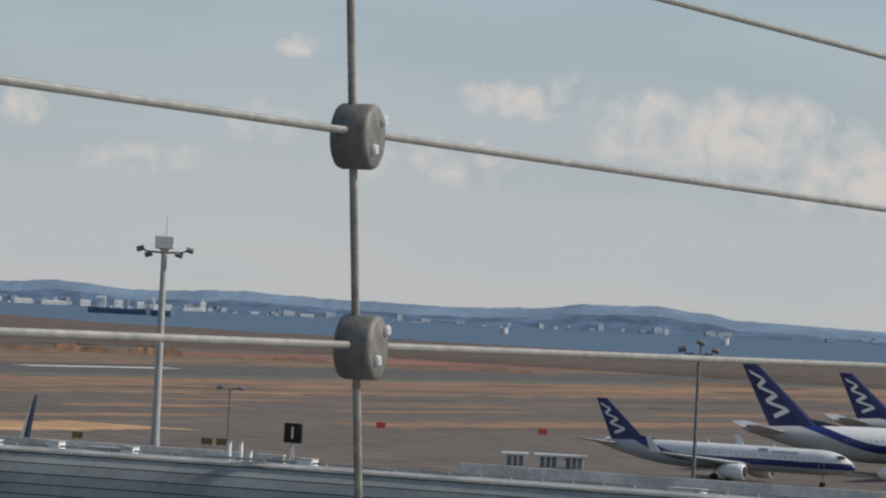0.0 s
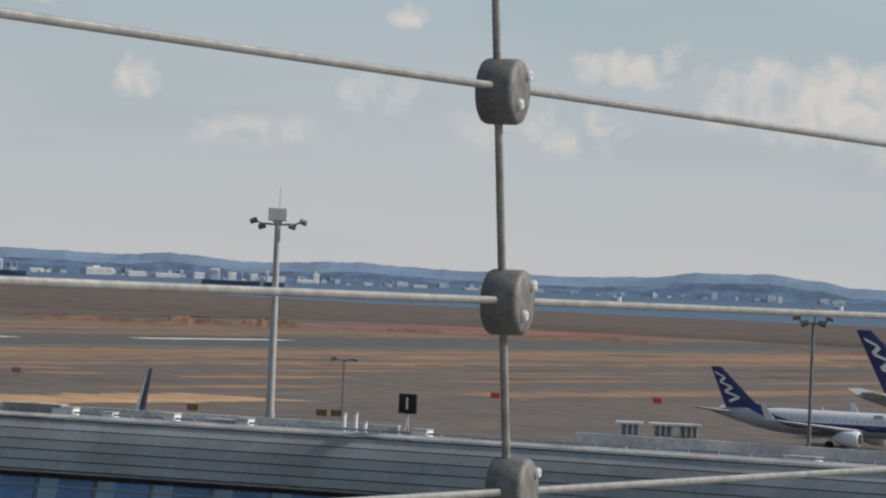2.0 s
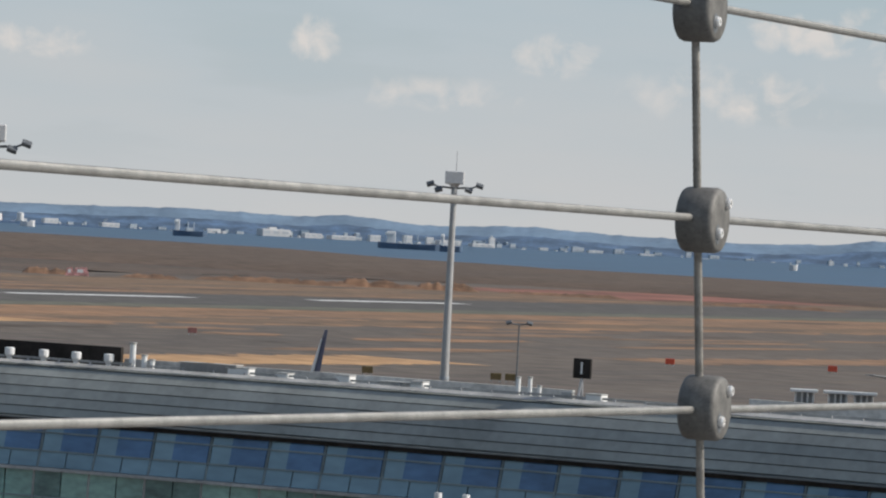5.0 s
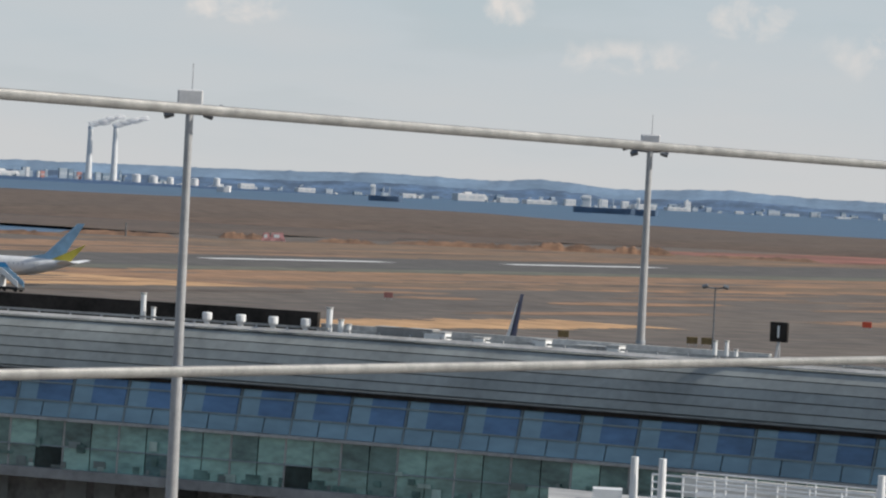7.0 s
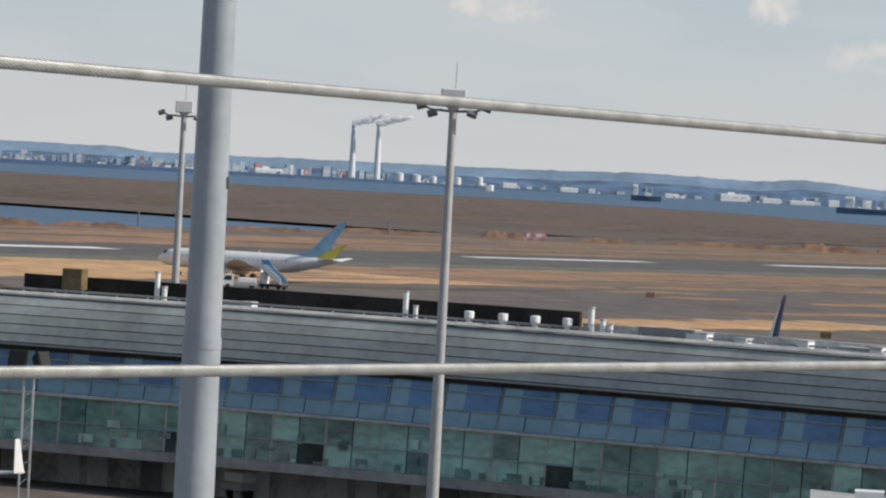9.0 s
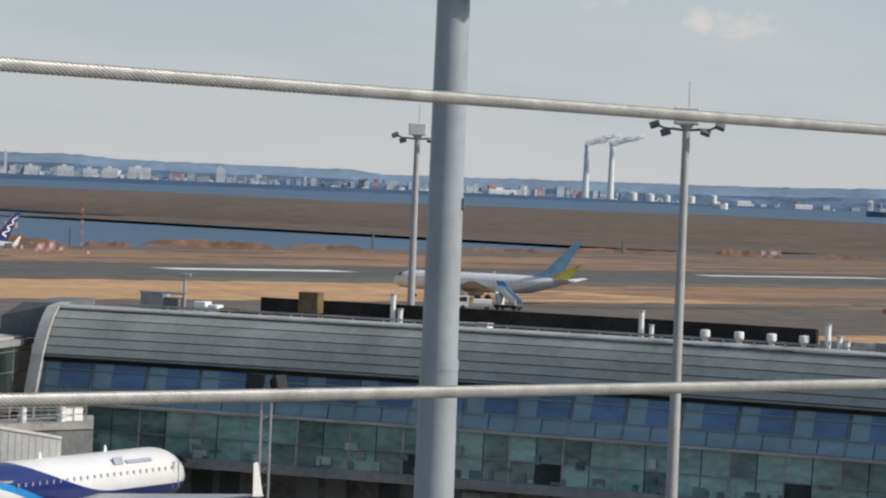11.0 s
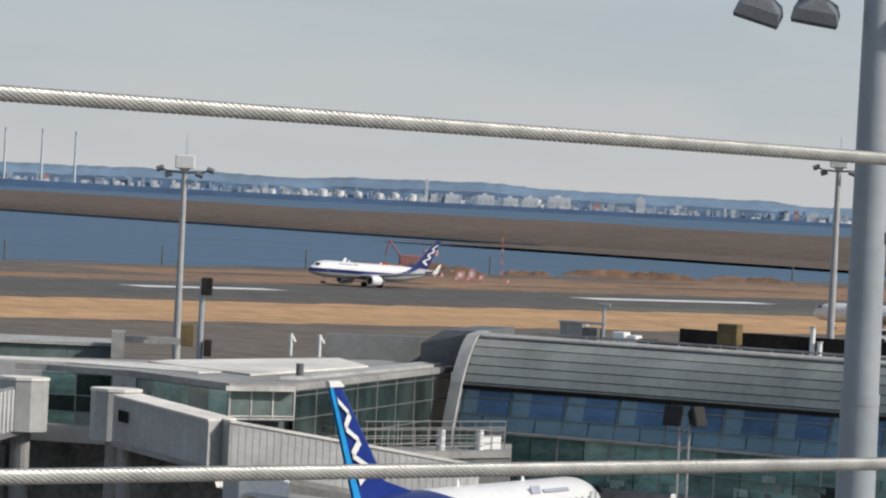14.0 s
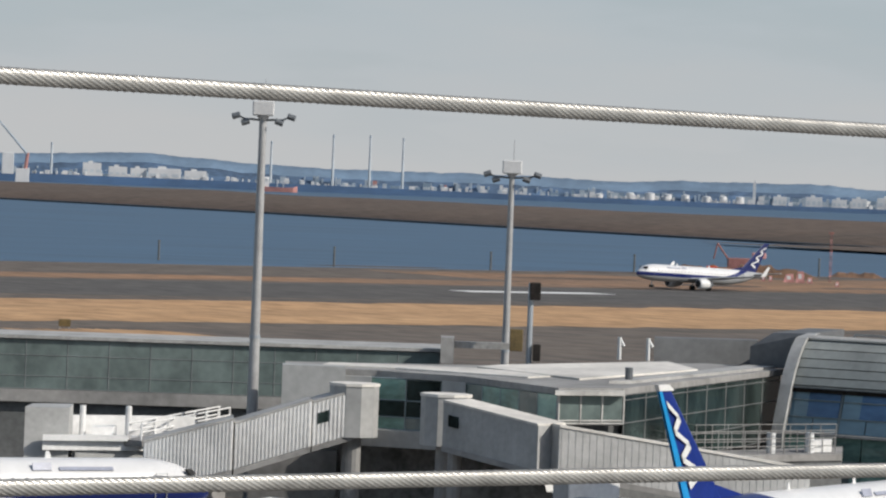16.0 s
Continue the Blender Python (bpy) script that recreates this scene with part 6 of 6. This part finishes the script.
catering_truck(bearing(2.36, 277), 66)


def steps_unit(place, heading):
    """Mobile passenger steps beside the taxiway aircraft."""
    ob = tagged(new("passenger_steps"), "mobile passenger steps with a white and light blue side", "passenger steps", "apron vehicles")
    ob.location = place
    ob.rotation_euler = (0, 0, radians(90 - heading))
    bm = bmesh.new()
    box(bm, -3.2, -1.0, 0.4, 2.4, 1.0, 0.9, 0.05)
    part("chassis", bm, M["tyre"], ob)
    for y in (-1.0, 0.92):
        bm = bmesh.new()
        prism(bm, [(-3.0, y, 0.9), (1.2, y, 3.4), (2.3, y, 3.4), (2.3, y, 4.5), (1.0, y, 4.5), (-3.0, y, 2.0)], (0, 0.08, 0))
        part("side_panel", bm, M["fin_sky"] if y < 0 else M["white"], ob)
    bm = bmesh.new()
    for k in range(12):
        x = -2.9 + k * 0.35
        box(bm, x, -0.9, 0.9 + k * 0.21, x + 0.36, 0.9, 1.1 + k * 0.21)
    part("treads", bm, M["mast_dark"], ob)
    for x in (1.4, 2.1):
        bm = bmesh.new()
        box(bm, x - 0.12, -0.9, 0.9, x + 0.12, 0.9, 3.4, 0.02)
        part("pillar", bm, M["white"], ob)
    for x in (-2.4, 1.6):
        for y in (-0.85, 0.85):
            bm = bmesh.new()
            tube(bm, (x, y - 0.12, 0.4), (x, y + 0.12, 0.4), 0.4, n=14)
            part("wheel", bm, M["tyre"], ob)


steps_unit(bearing(11.05, 800), -40)
truck(bearing(10.55, 792), -80, "white service truck beside the taxiway aircraft")


def pier_lower():
    """Doors and panels of the apron level."""
    for k in range(0, BAYS):
        for j, (f0, f1) in enumerate(((0.06, 0.45), (0.53, 0.92))):
            if (k * 7 + j * 3) % 5 < 3:
                a, b = on_pier(k, -0.98, 0), on_pier(k + 1, -0.98, 0)
                p, q = a.lerp(b, f0), a.lerp(b, f1)
                n = ST[k][1] * 0.06
                ob = new("apron_door", prism_mesh("apron_door", [p + Vector((0, 0, 0.05)), q + Vector((0, 0, 0.05)), q + Vector((0, 0, 2.6)), p + Vector((0, 0, 2.6))], n, M["grey_panel"] if (k + j) % 3 else M["dark_wall"]))
                ob.parent = pier
    rnd = random.Random(9)
    # furniture seen through the lower glass
    for k in range(BAYS):
        for _ in range(5):
            f = rnd.random()
            a, b = on_pier(k, 3.86, 0), on_pier(k + 1, 3.86, 0)
            c = a.lerp(b, f)
            w, z, h = rnd.uniform(0.12, 0.6), rnd.choice((3.45, 3.45, rnd.uniform(3.5, 5.4))), rnd.uniform(0.2, 0.75)
            t = ST[k][2]
            pts = [c - t * w + Vector((0, 0, z)), c + t * w + Vector((0, 0, z)), c + t * w + Vector((0, 0, z + h)), c - t * w + Vector((0, 0, z + h))]
            ob = new("window_blind", prism_mesh("window_blind", pts, ST[k][1] * 0.02, rnd.choice((M["glass_mid"], M["glass_mid"], M["glass_lit"], M["glass_teal"]))))
            ob.parent = pier


pier_lower()


# ---- things out on the airfield ----
def container(az, dist, w, label, mat):
    ob = tagged(new("container"), label, "container")
    ob.location = bearing(az, dist, 0)
    ob.rotation_euler = (0, 0, -radians(az))
    bm = bmesh.new()
    box(bm, -w / 2, -1.2, 0.02, w / 2, 1.2, 2.6, 0.05)
    part("shell", bm, mat, ob)
    for k in range(8):
        bm = bmesh.new()
        x = -w / 2 + w * (k + 0.5) / 8
        box(bm, x - 0.1, -1.27, 0.2, x + 0.1, -1.2, 2.5)
        part("corrugation", bm, mat, ob)


container(3.89, 1150, 9.5, "orange-red site container on the grass", M["orange_red"])
container(3.65, 1180, 3.0, "orange-red site container on the grass", M["orange_red"])


def barrier_group():
    for az, d, w, h in ((4.7, 1130, 3.0, 2.4), (4.85, 1130, 2.5, 3.2), (4.98, 1128, 1.6, 1.6), (4.35, 1135, 1.0, 1.3), (4.45, 1133, 1.0, 1.6), (5.35, 1100, 1.1, 1.4), (14.65, 1480, 6, 3), (14.5, 1470, 3, 3)):
        ob = tagged(new("site_barrier"), "red and white site barrier on the grass", "barrier", "site barriers")
        ob.location = bearing(az, d, 0)
        ob.rotation_euler = (0, 0, -radians(az))
        bm = bmesh.new()
        prism(bm, [(-w / 2, -0.5, 0), (w / 2, -0.5, 0), (w * 0.35, -0.5, h), (-w * 0.3, -0.5, h * 0.9)], (0, 1, 0))
        part("panel", bm, M["pink"], ob)
        bm = bmesh.new()
        box(bm, -w * 0.2, -0.56, h * 0.35, w * 0.15, -0.5, h * 0.75)
        part("white_stripe", bm, M["white"], ob)
    ob = tagged(new("dredger"), "small red work crane at the water's edge", "crane")
    ob.location = bearing(4.0, 1215, 0)
    bm = bmesh.new()
    box(bm, -3, -2, 1.0, 6, 2, 4.5, 0.2)
    part("body", bm, M["red_dull"], ob)
    bm = bmesh.new()
    tube(bm, (-2, 0, 3), (-6, 0, 8.5), 0.3, n=6)
    tube(bm, (-6, 0, 8.5), (-7, 0, 4), 0.25, n=6)
    part("jib", bm, M["red_dull"], ob)
    bm = bmesh.new()
    box(bm, -3.5, -2.2, 0, 6.5, 2.2, 1.0, 0.2)
    part("track", bm, M["rust"], ob)
    bm = bmesh.new()
    box(bm, 4, -1.5, 4.5, 8, 1.5, 6.2, 0.2)
    part("cab", bm, M["pink"], ob)


barrier_group()


def marker_mast(az, dist, top):
    """A slim red and white lattice mast beside the runway."""
    ob = tagged(new("marker_mast"), "slim red and white lattice mast beside the runway", "mast")
    ob.location = bearing(az, dist, 0)
    n = 9
    for k in range(n):
        z0, z1 = top * k / n, top * (k + 1) / n
        bm = bmesh.new()
        for j in range(3):
            a0, a1 = math.tau * j / 3, math.tau * (j + 1) / 3
            p, q = Vector((math.cos(a0) * 0.35, math.sin(a0) * 0.35, 0)), Vector((math.cos(a1) * 0.35, math.sin(a1) * 0.35, 0))
            tube(bm, p + Vector((0, 0, z0)), p + Vector((0, 0, z1)), 0.05, n=5)
            tube(bm, p + Vector((0, 0, z0)), q + Vector((0, 0, z1)), 0.03, n=5)
        part("section", bm, M["red_dull"] if k % 2 == 0 else M["pink"], ob)
    bm = bmesh.new()
    box(bm, -0.7, -0.5, top, 0.7, 0.5, top + 0.5, 0.05)
    part("lamp_platform", bm, M["red_dull"], ob)


marker_mast(5.25, 1150, 13.2)


def mound(az, dist, w, h, seed, mat, label):
    """A low uneven heap of earth or scrub."""
    bm = bmesh.new()
    n, m = 40, 6
    rings = []
    for i in range(n + 1):
        x = -w / 2 + w * i / n
        env = max(0.0, 1 - (2 * x / w) ** 4) * (0.55 + 0.6 * abs(noise.noise(Vector((x * 0.09, seed, 0)))) + 0.35 * noise.noise(Vector((x * 0.5, seed, 4))))
        rings.append([Vector((x, -8 + 16 * j / m, h * max(0, env) * math.sin(math.pi * j / m) + (0.0 if j in (0, m) else 0.25 * noise.noise(Vector((x, j * 3.0, seed)))))) for j in range(m + 1)])
    loft(bm, rings, close=False)
    ob = part("mound", bm, mat, smooth=True)
    ob.location = bearing(az, dist, -0.05)
    ob.rotation_euler = (0, 0, -radians(az))
    return tagged(ob, label, "mound")


mound(4.0, 1185, 46, 4.2, 1, M["scrub"], "low heap of brown earth by the water")
mound(7.0, 1270, 42, 3.6, 2, M["scrub"], "row of dry brown scrub along the shore")
mound(8.6, 1300, 30, 2.2, 5, M["scrub"], "row of dry brown scrub along the shore")
mound(5.6, 1230, 16, 2.2, 6, M["scrub"], "row of dry brown scrub along the shore")
for k, (a, d, w, h) in enumerate(((15.6, 1500, 22, 2.6), (17.3, 1540, 60, 3.0), (18.6, 1560, 40, 3.2), (19.6, 1570, 26, 3.6), (12.5, 1450, 40, 2.4), (14.2, 1490, 18, 3.0), (11.0, 1385, 40, 2.0), (21.2, 1580, 50, 1.8), (24.0, 1560, 60, 1.6), (27.5, 1500, 60, 1.6))):
    mound(a, d, w, h, 10 + k, M["scrub"], "row of dry brown scrub in the field")


def water_posts():
    for az in (-3.86, -1.48, 0.65, 2.6, 5.1, 9.2, 12.6):
        ob = tagged(new("marker_post"), "dark marker pile standing in the water", "post", "marker piles")
        ob.location = bearing(az, 1150 + max(0, az) * 22, -1.0)
        bm = bmesh.new()
        tube(bm, (0, 0, 0), (0, 0, 5.2), 0.3, 0.27, 10)
        part("shaft", bm, M["dark_wall"], ob)
        bm = bmesh.new()
        tube(bm, (0, 0, 5.2), (0, 0, 5.5), 0.36, n=10)
        part("cap", bm, M["dark_wall"], ob)


water_posts()


def field_sign(az, dist, z, kind_):
    ob = tagged(new("runway_sign"), "small boxed sign board on the airfield", "sign", "airfield signs")
    ob.location = bearing(az, dist, 0)
    ob.rotation_euler = (0, 0, -radians(az))
    bm = bmesh.new()
    box(bm, -0.9, -0.2, 0.4, 0.9, 0.2, 1.5, 0.04)
    part("board", bm, M[kind_], ob)
    for x in (-0.7, 0.7):
        bm = bmesh.new()
        tube(bm, (x, 0, 0), (x, 0, 0.5), 0.08, n=6)
        part("leg", bm, M["steel"], ob)


for az, d, k in ((20.35, 690, "ochre"), (20.55, 690, "ochre"), (22.7, 820, "orange_red"), (24.9, 830, "orange_red"), (16.2, 860, "red_dull"), (10.8, 700, "orange_red"), (11.6, 690, "ochre"), (-5.1, 640, "ochre"), (18.6, 690, "ochre")):
    field_sign(az, d, 0, k)


def guidance_post(az, dist, top):
    """The docking display post near the mast."""
    ob = tagged(new("docking_display"), "grey post with a dark docking display and ochre board", "sign")
    ob.location = bearing(az, dist, 0)
    ob.rotation_euler = (0, 0, -radians(az))
    bm = bmesh.new()
    tube(bm, (0, 0, 0), (0, 0, top), 0.22, n=10)
    part("post", bm, M["mast"], ob)
    bm = bmesh.new()
    box(bm, -0.1, -0.6, top - 1.3, 0.75, 0.3, top + 0.05, 0.06)
    part("display", bm, M["black"], ob)
    bm = bmesh.new()
    box(bm, -1.5, -0.3, top - 5.3, -0.5, 0.3, top - 3.6, 0.05)
    part("board", bm, M["ochre"], ob)
    bm = bmesh.new()
    box(bm, 0.3, -0.4, top - 6.0, 0.9, 0.3, top - 4.7, 0.06)
    part("lower_unit", bm, M["black"], ob)


guidance_post(1.2, 325, 17.7)


def stair_stand(az, dist):
    ob = tagged(new("passenger_stand"), "white covered stand on posts on the far apron", "stand", "covered stands")
    ob.location = bearing(az, dist, 0)
    ob.rotation_euler = (0, 0, -radians(az))
    bm = bmesh.new()
    box(bm, -2.4, -1.2, 1.7, 2.0, 1.2, 2.15, 0.05)
    part("canopy", bm, M["white"], ob)
    for x in (-1.5, -0.5, 0.4, 1.3):
        bm = bmesh.new()
        box(bm, x - 0.16, -0.3, 0, x + 0.16, 0.3, 1.72, 0.03)
        part("leg", bm, M["white"], ob)
    bm = bmesh.new()
    box(bm, -1.5, 0.4, 0.0, 1.3, 0.5, 1.7)
    part("back_panel", bm, M["plane_grey"], ob)


for az in (24.55, 25.0, 25.35):
    stair_stand(az, 675)
